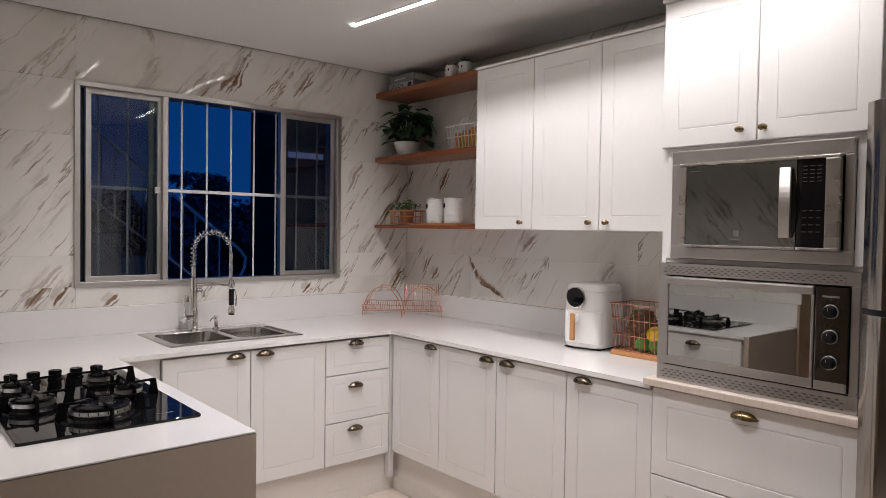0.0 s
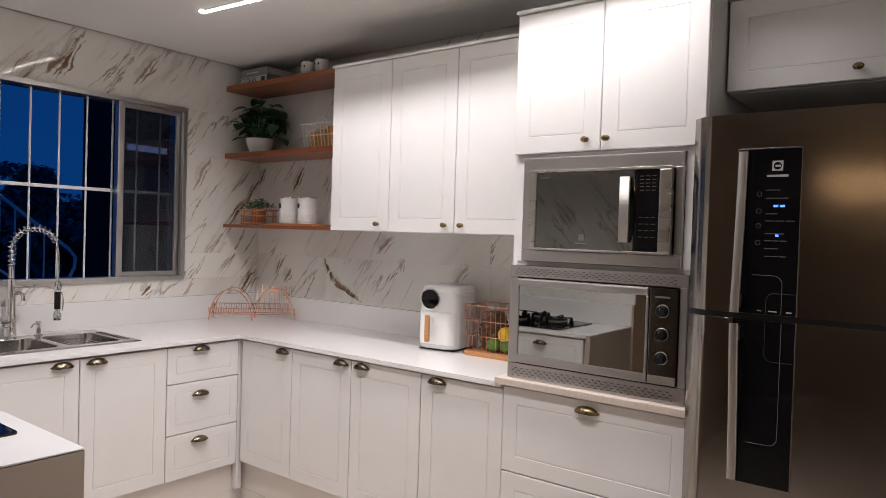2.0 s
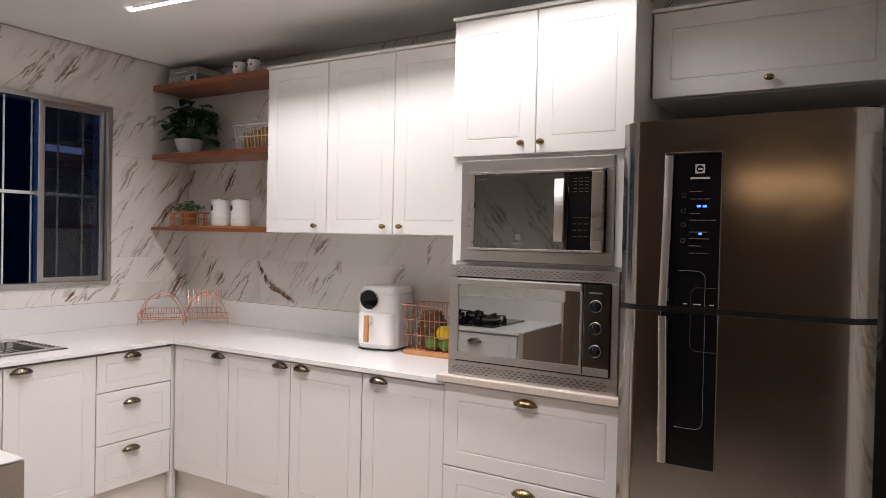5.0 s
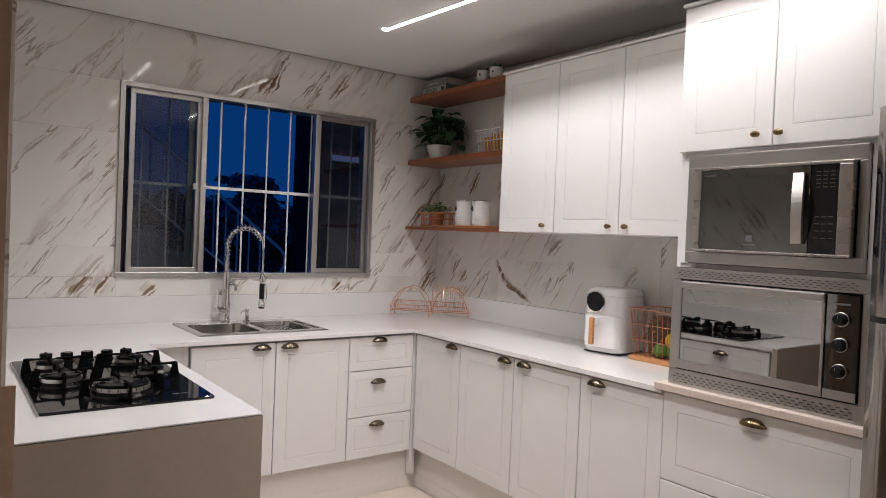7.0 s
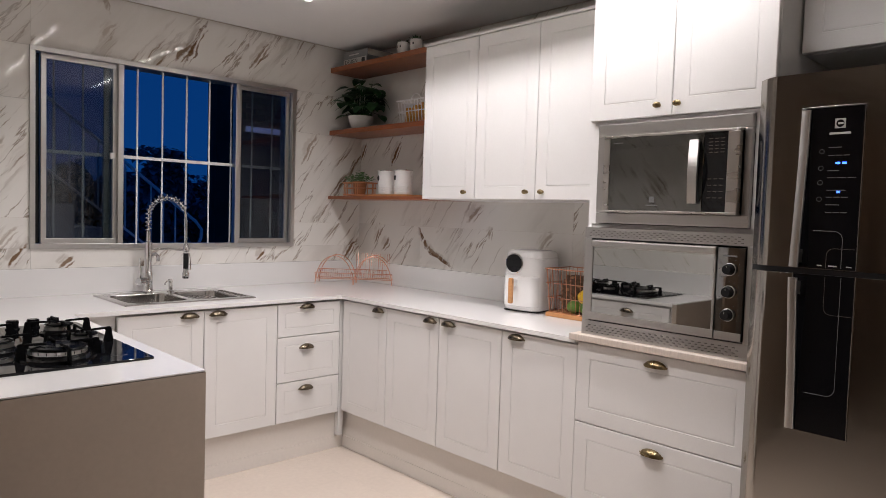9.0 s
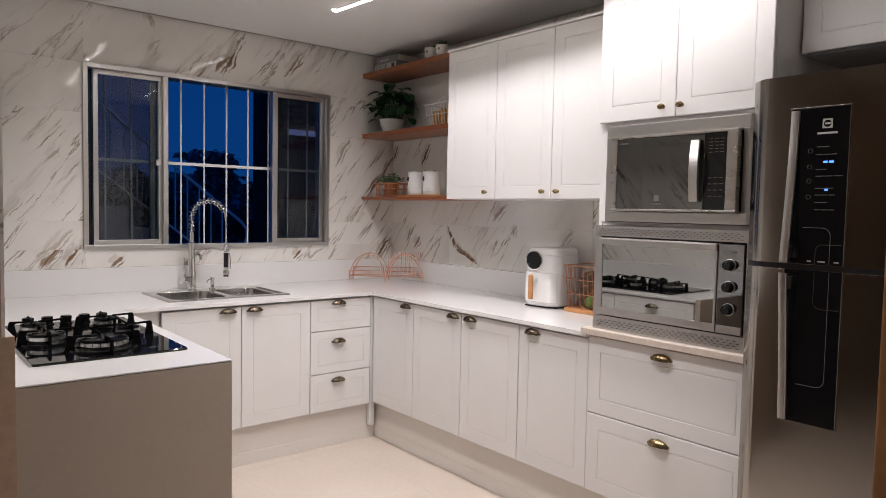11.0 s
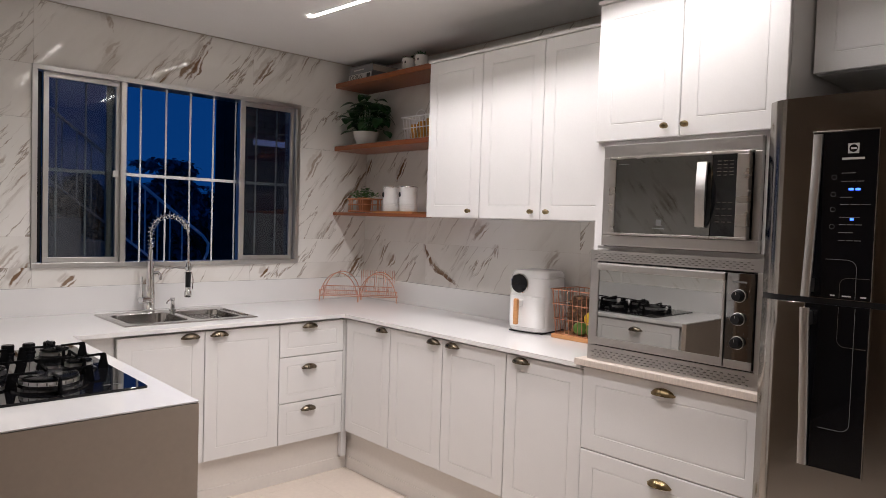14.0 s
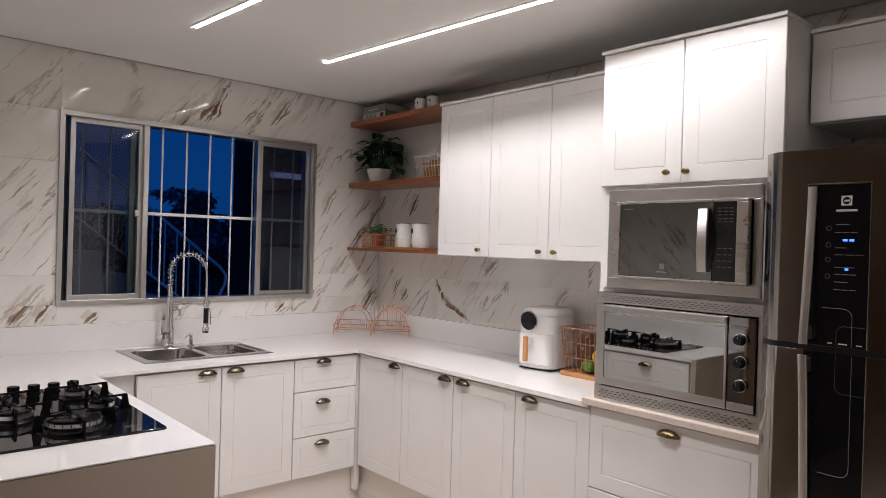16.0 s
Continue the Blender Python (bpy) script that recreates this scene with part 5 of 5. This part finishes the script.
# two small face-less pots with feet
for y in (-0.685, -0.805):
    cx = -0.205
    p = thing("succulent_pot", (cx, y, 2.384), "small white footed pot with a grey-green succulent", "plant pot", "succulent pots")
    part("pot", lathe(bmesh.new(), ((0, 0.014), (0.030, 0.014), (0.040, 0.03), (0.042, 0.055), (0.038, 0.078), (0.034, 0.078), (0.034, 0.06), (0, 0.06)), 24, (cx, y, 2.3842)), CERAMIC, p, smooth=True)
    for q in range(3):
        an = radians(30 + 120 * q)
        part("foot", lathe(bmesh.new(), ((0.006, 0), (0.010, 0.018)), 10, (cx + 0.024 * math.cos(an), y + 0.024 * math.sin(an), 2.3842)), CERAMIC, p, smooth=True)
    for dv in (0.013, -0.013):
        part("spot", ball(bmesh.new(), (cx - 0.0385, y + dv, 2.3842 + 0.05), 0.003, 0.006, 0.0085, 10, 8), INK, p)
    for q in range(22):
        an, el = rng.uniform(0, 6.28), rng.uniform(0.3, 1.4)
        t = bmesh.new()
        leaf_blade(t, (cx + 0.012 * math.cos(an), y + 0.012 * math.sin(an), 2.450), (math.cos(an) * math.cos(el), math.sin(an) * math.cos(el), math.sin(el)), rng.uniform(0.03, 0.05), 0.008, 0.1, 3)
        part("leaf", t, SUCC, p)

# white wire basket with packets, and a round board leaning behind it
bas = thing("wire_basket", (-0.15, -0.86, 1.958), "white slatted basket with yellow packets on the shelf", "basket")


def slatted(ob, x0, y0, x1, y1, z0, z1, flare, n, mt, r=0.0028, rings=(0.0, 0.34, 0.67, 1.0), foot=True):
    def loop(f):
        e = flare * f
        zz = z0 + (z1 - z0) * f
        return [(x0 - e, y0 - e, zz), (x1 + e, y0 - e, zz), (x1 + e, y1 + e, zz), (x0 - e, y1 + e, zz)]
    for f in rings:
        c = loop(f)
        fine = []
        for a, b in zip(c, c[1:] + c[:1]):
            fine += [Vector(a).lerp(Vector(b), k / 6) for k in range(6)]
        part("hoop", tube(bmesh.new(), fine, r * (1.5 if f == rings[-1] else 1.0), 6, True), mt, ob)
    lo, hi = loop(0), loop(1)
    for s in range(4):
        a0, b0, a1, b1 = Vector(lo[s]), Vector(lo[(s + 1) % 4]), Vector(hi[s]), Vector(hi[(s + 1) % 4])
        for k in range(n[s % 2]):
            f = (k + 0.5) / n[s % 2]
            part("wire", tube(bmesh.new(), (a0.lerp(b0, f), a1.lerp(b1, f)), r * 0.85, 5), mt, ob)
    if foot:
        for k in range(n[1]):
            f = (k + 0.5) / n[1]
            part("floor_wire", tube(bmesh.new(), (Vector(lo[0]).lerp(Vector(lo[3]), f), Vector(lo[1]).lerp(Vector(lo[2]), f)), r * 0.85, 5), mt, ob)


slatted(bas, -0.235, -1.15, -0.05, -0.70, 1.963, 2.095, 0.015, (9, 16), BARP, 0.0032, (0.0, 0.5, 1.0))
part("handle", tube(bmesh.new(), arc((-0.14, -0.74, 2.10), 0.05, 0.055, 180, 0, 10, (0, 1, 0), (0, 0, 1)), 0.003, 6), BARP, bas)
for k in range(6):
    y = -0.745 - 0.07 * k
    pk = thing("packet", (-0.145, y, 1.967), "yellow food packet standing in the basket", "packet", "packets")
    part("packet_body", boxed(-0.205, y - 0.028, 1.967, -0.08, y + 0.028, 2.06 + 0.012 * (k % 3), 0.01), STRAW, pk)
bd = thing("serving_board", (-0.035, -0.955, 1.958), "round brown wooden board leaning on the wall", "board")
t = bmesh.new()
lathe(t, ((0, 0), (0.145, 0), (0.15, 0.004), (0.15, 0.012), (0.145, 0.016), (0, 0.016)), 40)
t.transform(Matrix.Translation((-0.028, -0.955, 2.108)) @ Matrix.Rotation(radians(-84), 4, "Y"))
part("disc", t, WALNUT, bd, smooth=True)

# copper stand with a herb
hx, hy = -0.165, -0.215
st = thing("copper_plant_stand", (hx, hy, 1.510), "copper wire stand holding a small pot on the shelf", "plant stand")
for f, w in ((0.010, 0.108), (0.056, 0.114), (0.092, 0.120)):
    ring = [(x, y, 1.5105 + f) for x, y in rrect(hx - 0.072, hy - w, hx + 0.072, hy + w, 0.035, 6)]
    part("hoop", tube(bmesh.new(), ring, 0.0045 if f != 0.056 else 0.003, 7, True), ROSE, st, smooth=True)
for sx in (-0.074, 0.074):
    for sy in (-0.075, -0.055, 0.055, 0.075):
        part("post", tube(bmesh.new(), ((hx + sx, hy + sy, 1.5135), (hx + sx, hy + sy, 1.604)), 0.0034, 6), ROSE, st)
for sy in (-0.112, 0.112):
    for sx in (-0.02, 0.02):
        part("post", tube(bmesh.new(), ((hx + sx, hy + sy, 1.5135), (hx + sx, hy + sy * 1.05, 1.604)), 0.0034, 6), ROSE, st)
for k in range(5):
    yy = hy - 0.07 + 0.035 * k
    part("floor_wire", tube(bmesh.new(), ((hx - 0.07, yy, 1.5225), (hx + 0.07, yy, 1.5225)), 0.002, 5), ROSE, st)
herb = thing("potted_herb", (hx, hy, 1.525), "small bushy green herb in a copper-coloured pot", "plant")
tp = part("pot", lathe(bmesh.new(), ((0, 0), (0.040, 0), (0.050, 0.085), (0.052, 0.088), (0.047, 0.088), (0.04, 0.07), (0, 0.07)), 24, (hx, hy, 1.525)), TERRA, herb, smooth=True)
for i in range(210):
    an, rr = rng.uniform(0, 6.28), rng.uniform(0.0, 0.11)
    zz = 1.615 + rng.uniform(0, 0.06) * (1.2 - rr * 8)
    t = bmesh.new()
    leaf_blade(t, (hx + 0.8 * rr * math.cos(an), hy + rr * math.sin(an), zz), (math.cos(an + rng.uniform(-1, 1)), math.sin(an + rng.uniform(-1, 1)), rng.uniform(-0.1, 0.9)), rng.uniform(0.016, 0.028), rng.uniform(0.007, 0.011), 0.3, 3)
    if i % 6 == 0:
        tube(t, ((hx + 0.2 * rr * math.cos(an), hy + 0.2 * rr * math.sin(an), 1.595), (hx + 0.8 * rr * math.cos(an), hy + rr * math.sin(an), zz)), 0.0012, 4)
    part("sprig", t, HERB, herb)

# canisters on a tray
tray = tagged(part("tray", boxed(-0.245, -0.80, 1.5102, -0.06, -0.40, 1.5235, 0.004), OAK, None, at=(-0.15, -0.6, 1.5102)), "honey wood tray on the lowest shelf", "tray")


def canister(y):
    c = thing("canister", (-0.165, y, 1.5237), "white ribbed enamel canister with a dark oval label", "canister", "canisters")
    prof = [(0, 0), (0.054, 0), (0.056, 0.003)]
    for k in range(4):
        h = 0.012 + 0.012 * k
        prof += [(0.056, h), (0.0578, h + 0.003), (0.0578, h + 0.007), (0.056, h + 0.010)]
    prof += [(0.056, 0.145), (0.0575, 0.147), (0.0575, 0.154), (0.051, 0.156), (0.049, 0.150), (0, 0.150)]
    part("tin", lathe(bmesh.new(), prof, 36, (-0.165, y, 1.5237)), ENAMEL, c, smooth=True)
    part("label_plate", ball(bmesh.new(), (-0.165 - 0.0545, y + 0.018, 1.5237 + 0.105), 0.004, 0.011, 0.017, 12, 8), INK, c)
    part("rim", lathe(bmesh.new(), ((0.0576, 0.150), (0.0588, 0.152), (0.0588, 0.1555), (0.0576, 0.157)), 36, (-0.165, y, 1.5237)), CHROME, c, smooth=True)


canister(-0.505)
canister(-0.672)

# ---- things on the worktop ----
ax0, ax1, ay0, ay1 = -0.290, -0.028, -1.842, -1.618
fry = thing("air_fryer", (-0.16, -1.73, 0.92), "white air fryer with a round black display and wood handle", "air fryer")
bm = bmesh.new()
loops = []
for i, zz in ((0.016, 0.928), (0.006, 0.934), (0.002, 0.95), (0.0, 1.02), (0.002, 1.14), (0.004, 1.196), (0.0065, 1.1975), (0.0065, 1.1995), (0.004, 1.201), (0.009, 1.222), (0.016, 1.231), (0.034, 1.236)):
    loops.append([(x, y, zz) for x, y in rrect(ax0 + i, ay0 + i, ax1 - i, ay1 - i, 0.062 - i * 0.6, 8)])
loft(bm, loops)
bm.faces.new([v for v in bm.verts if abs(v.co.z - 0.928) < 1e-5][::-1])
bmesh.ops.recalc_face_normals(bm, faces=bm.faces)
fb = part("body", bm, PLASTIC, fry, smooth=True)
bm = bmesh.new()
loft(bm, [[(x, y, zz) for x, y in rrect(ax0 - i, ay0 + 0.012 - i, ax0 + 0.10, ay1 - 0.012 + i, 0.045, 8)] for i, zz in ((-0.004, 0.948), (0.003, 0.952), (0.004, 1.0), (0.003, 1.105), (-0.004, 1.109))])
bmesh.ops.recalc_face_normals(bm, faces=bm.faces)
dr = part("basket_drawer", bm, PLASTIC, fry, smooth=True)
yc = -1.712
part("handle", boxed(ax0 - 0.058, yc - 0.012, 0.968, ax0 - 0.038, yc + 0.012, 1.098, 0.007), OAK, dr, "wood-look handle")
part("handle_arm", boxed(ax0 - 0.040, yc - 0.011, 1.055, ax0 - 0.001, yc + 0.011, 1.090, 0.006), PLASTIC, dr)
t2 = lathe(bmesh.new(), ((0.046, 0.0), (0.0515, 0.001), (0.0515, 0.007), (0.0465, 0.0085)), 36)
t2.transform(Matrix.Translation((ax0 - 0.001, yc + 0.010, 1.170)) @ Matrix.Rotation(radians(-90), 4, "Y"))
dring = part("display_ring", t2, CHROME, fry, smooth=True)
t2 = lathe(bmesh.new(), ((0.0465, 0.004), (0.0465, 0.0075), (0, 0.008)), 36)
t2.transform(Matrix.Translation((ax0 - 0.001, yc + 0.010, 1.170)) @ Matrix.Rotation(radians(-90), 4, "Y"))
part("display", t2, BLACKG, dring, "round black glass display")
# black plate in place of the dark gap between the feet
part("base_gap_shade", boxed(ax0 + 0.016, ay0 + 0.016, 0.9235, ax1 - 0.016, ay1 - 0.016, 0.9285), BLACKP, fry)
for x in (ax0 + 0.035, ax1 - 0.045):
    for y in (ay0 + 0.03, ay1 - 0.05):
        part("foot", boxed(x, y, 0.9202, x + 0.012, y + 0.02, 0.9282, 0.001), PLASTIC, fry)

fry.rotation_euler = (0, 0, radians(9))

fbk = thing("fruit_basket", (-0.16, -2.05, 0.92), "copper wire fruit basket on a wooden base", "basket")
part("base_board", boxed(-0.262, -2.20, 0.9203, -0.06, -1.905, 0.942, 0.003), OAK, fbk, "honey wood base")
slatted(fbk, -0.252, -2.19, -0.07, -1.915, 0.945, 1.158, 0.016, (9, 11), BASKET, 0.0019, (0.0, 0.33, 0.67, 1.0), False)
pa = thing("pineapple", (-0.15, -2.0, 0.942), "ripe brown pineapple standing in the wire basket", "fruit")
part("fruit", lathe(bmesh.new(), ((0, 0), (0.042, 0.002), (0.062, 0.03), (0.068, 0.085), (0.062, 0.14), (0.042, 0.178), (0, 0.188)), 20, (-0.15, -2.0, 0.9425)), PINE, pa, smooth=True)
for r in range(9):
    for k in range(11):
        an = 2 * math.pi * (k + 0.5 * (r % 2)) / 11
        zz = 0.018 + 0.0195 * r
        rad = 0.066 - 0.0000036 * (zz * 1000 - 85) ** 2 * 0.9
        part("scale", ball(bmesh.new(), (-0.15 + rad * math.cos(an), -2.0 + rad * math.sin(an), 0.9425 + zz), 0.010, 0.010, 0.0085, 6, 4), PINE if (r + 2 * k) % 5 else PINETIP, pa)
for x, y, zz, r, nm, mt, lb in ((-0.212, -2.108, 1.030, 0.038, "lemon", LEMON, "yellow citrus fruit in the wire basket"), (-0.218, -2.045, 0.978, 0.033, "lime", LIME, "green lime in the wire basket"),
                                (-0.214, -2.118, 0.979, 0.035, "lime", LIME, "green lime in the wire basket"), (-0.125, -2.14, 0.985, 0.041, "lime", LIME, "green lime in the wire basket")):
    o = part(nm, ball(bmesh.new(), (x, y, zz), r, r * 1.12, r * 0.97, 20, 14), mt, None, smooth=True, at=(x, y, zz - r))
    tagged(o, lb, "fruit", "fruit in the basket")

# dish rack standing across the corner
RD = Vector((0.722, -0.692, 0))
RN = Vector((-0.692, -0.722, 0))
RC = Vector((-0.215, -0.255, 0))
rack = thing("dish_rack", (RC.x, RC.y, 0.92), "copper wire dish rack with two arched legs on the worktop", "dish rack")


def rk(a, b, h):
    p = RC + RD * a + RN * b
    return Vector((p.x, p.y, 0.9222 + h))


for c in (-0.128, 0.128):
    for b in (0.085, -0.065):
        part("arch", tube(bmesh.new(), [rk(c + 0.126 * math.cos(radians(180 - 180 * k / 24)), b, 0.19 * math.sin(radians(180 * k / 24))) for k in range(25)], 0.0032, 7), COPPER, rack, smooth=True)
for b, h in ((0.088, 0.075), (-0.068, 0.09), (0.06, 0.035), (-0.04, 0.035)):
    part("rail", tube(bmesh.new(), (rk(-0.255, b, h), rk(0.255, b, h)), 0.0026, 6), COPPER, rack)
for s in (-0.255, 0.255):
    part("end_rail", tube(bmesh.new(), (rk(s, 0.088, 0.075), rk(s, 0.06, 0.035), rk(s, -0.04, 0.035), rk(s, -0.068, 0.09)), 0.0026, 6), COPPER, rack)
for k in range(34):
    a = -0.247 + 0.015 * k
    part("wire", tube(bmesh.new(), (rk(a, 0.088, 0.075), rk(a, 0.06, 0.035), rk(a, -0.04, 0.035), rk(a, -0.068, 0.09)), 0.0015, 5), COPPER, rack)
for k in range(8):
    a = 0.0 + 0.03 * k
    part("plate_hoop", tube(bmesh.new(), (rk(a, -0.055, 0.05), rk(a, -0.06, 0.20), rk(a + 0.014, -0.06, 0.205), rk(a + 0.016, -0.03, 0.12)), 0.0017, 5), COPPER, rack)

outlet = thing("wall_outlet", (-2.72, -1.0, 1.22), "white power outlet on the marble tiles", "outlet")
part("plate", boxed(-1.04, 1.19, -2.7195, -0.96, 1.31, -2.711, 0.003, WEST), PLASTIC, outlet)
part("socket", boxed(-1.015, 1.225, -2.7108, -0.985, 1.275, -2.709, 0.002, WEST), BEIGE, outlet)

# ---- outside the window ----
tagged(part("ground", boxed(-60, 0.165, -3.2, 60, 120, -3.0), EARTH, None, "dark open ground outside"), kind="structure")
stair = thing("outdoor_stair", (-1.2, 2.6, -3.0), "pale concrete outdoor stair seen through the window at dusk", "stair")


def slope(x):
    return 2.315 - 0.792 * (x + 1.433)


for k in range(11):
    x0 = -3.0 + 0.26 * k
    zt = slope(x0) - 0.92
    part("step", boxed(x0, 2.55, zt - 0.55, x0 + 0.27, 3.6, zt, 0.004), CONCRETE, stair)
part("stringer_pier", boxed(-3.0, 2.62, -3.0, -0.2, 3.55, 0.0), CONCRETE, stair)
rail = thing("stair_railing", (-1.2, 2.5, 0.2), "white metal stair railing with upright balusters", "railing")
part("handrail", tube(bmesh.new(), [(-3.0, 2.5, slope(-3.0)), (-1.4, 2.5, slope(-1.4)), (-0.10, 2.5, slope(-0.10)), (-0.045, 2.5, slope(-0.045) - 0.03), (-0.05, 2.5, slope(-0.05) - 0.12), (-0.15, 2.5, slope(-0.15) - 0.42)], 0.015, 8), RAILP, rail)
part("lower_rail", tube(bmesh.new(), [(-3.0, 2.5, slope(-3.0) - 0.60), (-0.30, 2.5, slope(-0.30) - 0.60)], 0.011, 8), RAILP, rail)
for k in range(24):
    x = -2.95 + 0.115 * k
    if x < -0.2:
        part("baluster", tube(bmesh.new(), ((x, 2.5, slope(x) - 0.60), (x, 2.5, slope(x) - 0.01)), 0.0075, 6), RAILP, rail)
for x in (-2.6, -1.5, -0.35):
    part("post", tube(bmesh.new(), ((x, 2.5, slope(x) - 1.47), (x, 2.5, slope(x) - 0.59)), 0.012, 6), RAILP, rail)

house = thing("neighbour_house", (1.6, 4.0, -3.0), "dark neighbouring house with a brick gable and a lit gap", "house")
# unlit end of the house: its darkness is put into the colour
part("unlit_end", boxed(0.42, 3.19, -3.0, 0.66, 3.4, 5.2), SHADOW, house, "end wall coloured black to look unlit")
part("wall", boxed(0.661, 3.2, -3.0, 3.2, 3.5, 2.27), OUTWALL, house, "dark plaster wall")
part("gap_light", boxed(0.78, 3.196, 2.272, 1.22, 3.22, 2.335), FARGLOW, house, "strip of bluish light")
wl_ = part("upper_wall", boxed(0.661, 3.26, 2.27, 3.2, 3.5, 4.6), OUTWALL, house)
part("roof", boxed(0.662, 3.1, 4.6, 3.3, 3.6, 4.7, 0.01), CONCRETE, house)
bme = boxed(-0.11, 0, -0.028, 0.11, 0.05, 0.028, 0.004)
bmesh_mesh = bpy.data.meshes.new("brick")
bme.to_mesh(bmesh_mesh)
bme.free()
bmesh_mesh.materials.append(OUTBRICK)
for r in range(12):
    for k in range(5):
        ob = new("brick", bmesh_mesh)
        ob.parent = wl_
        x = 0.80 + 0.232 * k + (0.116 if r % 2 else 0)
        ob.location = Vector((x, 3.215, 2.375 + 0.066 * r)) - ORIGIN[wl_.name]


def tree(x, y, top, spread, seed):
    r = random.Random(seed)
    t = thing("tree", (x, y, -3.0), "dark tree standing against the evening sky", "tree", "trees")
    part("trunk", tube(bmesh.new(), ((x, y, -3.0), (x + 0.1, y, -1.0), (x, y + 0.1, top - spread)), 0.12, 8, radii=(0.2, 0.15, 0.07)), BARK, t)
    for k in range(5):
        an = r.uniform(0, 6.28)
        part("limb", tube(bmesh.new(), ((x, y, top - spread * 1.6), (x + spread * 0.4 * math.cos(an), y + spread * 0.4 * math.sin(an), top - spread * 0.9), (x + spread * 0.7 * math.cos(an), y + spread * 0.7 * math.sin(an), top - spread * 0.5)), 0.05, 6, radii=(0.07, 0.05, 0.02)), BARK, t)
    c = bmesh.new()
    clumps = [(Vector((x + r.gauss(0, spread * 0.42), y + r.gauss(0, spread * 0.4), top - spread * 0.75 + r.gauss(0, spread * 0.33))), r.uniform(0.2, 0.42) * spread) for _ in range(16)]
    for k in range(4200):
        cc, rad = clumps[k % 16]
        v = Vector((r.gauss(0, 1), r.gauss(0, 1), r.gauss(0, 0.8))).normalized() * rad * r.uniform(0.6, 1.05)
        p = cc + v
        if p.z > top:
            continue
        leaf_blade(c, p, (r.uniform(-1, 1), r.uniform(-1, 1), r.uniform(-0.6, 0.4)), r.uniform(0.10, 0.18) * (0.6 + 0.3 * spread), r.uniform(0.045, 0.075) * (0.6 + 0.3 * spread), 0.3, 2)
    tagged(part("crown", c, HAZELEAF, t), kind="stuff")


tree(1.83, 8.5, 2.40, 0.62, 2)
for k in range(6):
    tree(1.2 + 0.68 * k, 11.0 + 0.5 * (k % 2), 2.16 - 0.03 * (k % 3), 1.15, 20 + k)
tree(3.4, 9.5, 2.04, 1.4, 3)
tree(2.6, 14.0, 2.15, 2.2, 7)

# ---- floor tiles and brick slips ----


def shared_mesh(name, bm, material):
    me = bpy.data.meshes.new(name)
    bm.to_mesh(me)
    bm.free()
    me.materials.append(material)
    return me


tile_me = shared_mesh("tile", boxed(-0.3997, -0.3997, -0.009, 0.3997, 0.3997, 0.0, 0.0003), FLOOR)
for i in range(8):
    for j in range(9):
        x, y = -0.45 - 0.8 * i, -0.35 - 0.8 * j
        if x > -6.2 and y > -7.0:
            ob = new("floor_tile", tile_me)
            ob.location = (x, y, 0.0)
            ob.parent = floor

rngb = random.Random(11)
BRICKS = []
for v in range(6):
    t = bmesh.new()
    L = (0.235, 0.205, 0.26, 0.19, 0.225, 0.25)[v]
    box(t, -0.018, -L / 2, 0.0009, 0.006 + 0.006 * rngb.random(), L / 2, 0.0338, 0.0016, 1)
    for q in t.verts:
        q.co += Vector((rngb.uniform(-0.0012, 0.0012), rngb.uniform(-0.0015, 0.0015), rngb.uniform(-0.0008, 0.0008)))
    for q in t.verts:
        q.co.x = -q.co.x
    bmesh.ops.reverse_faces(t, faces=t.faces)
    BRICKS.append((L, shared_mesh("brick", t, BRICK)))
rest = bmesh.new()
count = 0
for r in range(72):
    z = 0.001 + 0.0349 * r
    y = -3.862 - rngb.uniform(0.0, 0.008)
    k = rngb.randrange(6)
    y += rngb.uniform(0, 0.12)
    first = True
    while y > -6.9:
        L, me = BRICKS[rngb.randrange(6)]
        lo = y - L
        hi = y - 0.002
        if first:
            hi = min(hi, -3.862 - rngb.uniform(0, 0.005))
            first = False
        if lo > -4.75:
            ob = new("brick", me)
            sc = (hi - lo - 0.002) / L
            ob.scale = (1, sc, 1)
            ob.location = (-1.788 - rngb.uniform(0, 0.009), (lo + hi) / 2, z)
            ob.rotation_euler = (radians(rngb.uniform(-0.35, 0.35)), 0, radians(rngb.uniform(-1.2, 1.2)))
            ob.parent = wall_brick if hi < -3.99 else wall_partition
            count += 1
        else:
            xx = -1.790 - rngb.uniform(0, 0.006)
            box(rest, xx - 0.008, lo + 0.001, z + 0.0009, -1.779, hi - 0.001, z + 0.0338)
        y = lo
tagged(part("brick_field", rest, BRICK, wall_brick), kind="stuff")
tagged(part("corner_render", boxed(-1.796, -3.8615, 0, -1.7785, -3.832, CEIL - 0.001, 0.003), ROUGH, wall_partition, "rendered corner strip"))
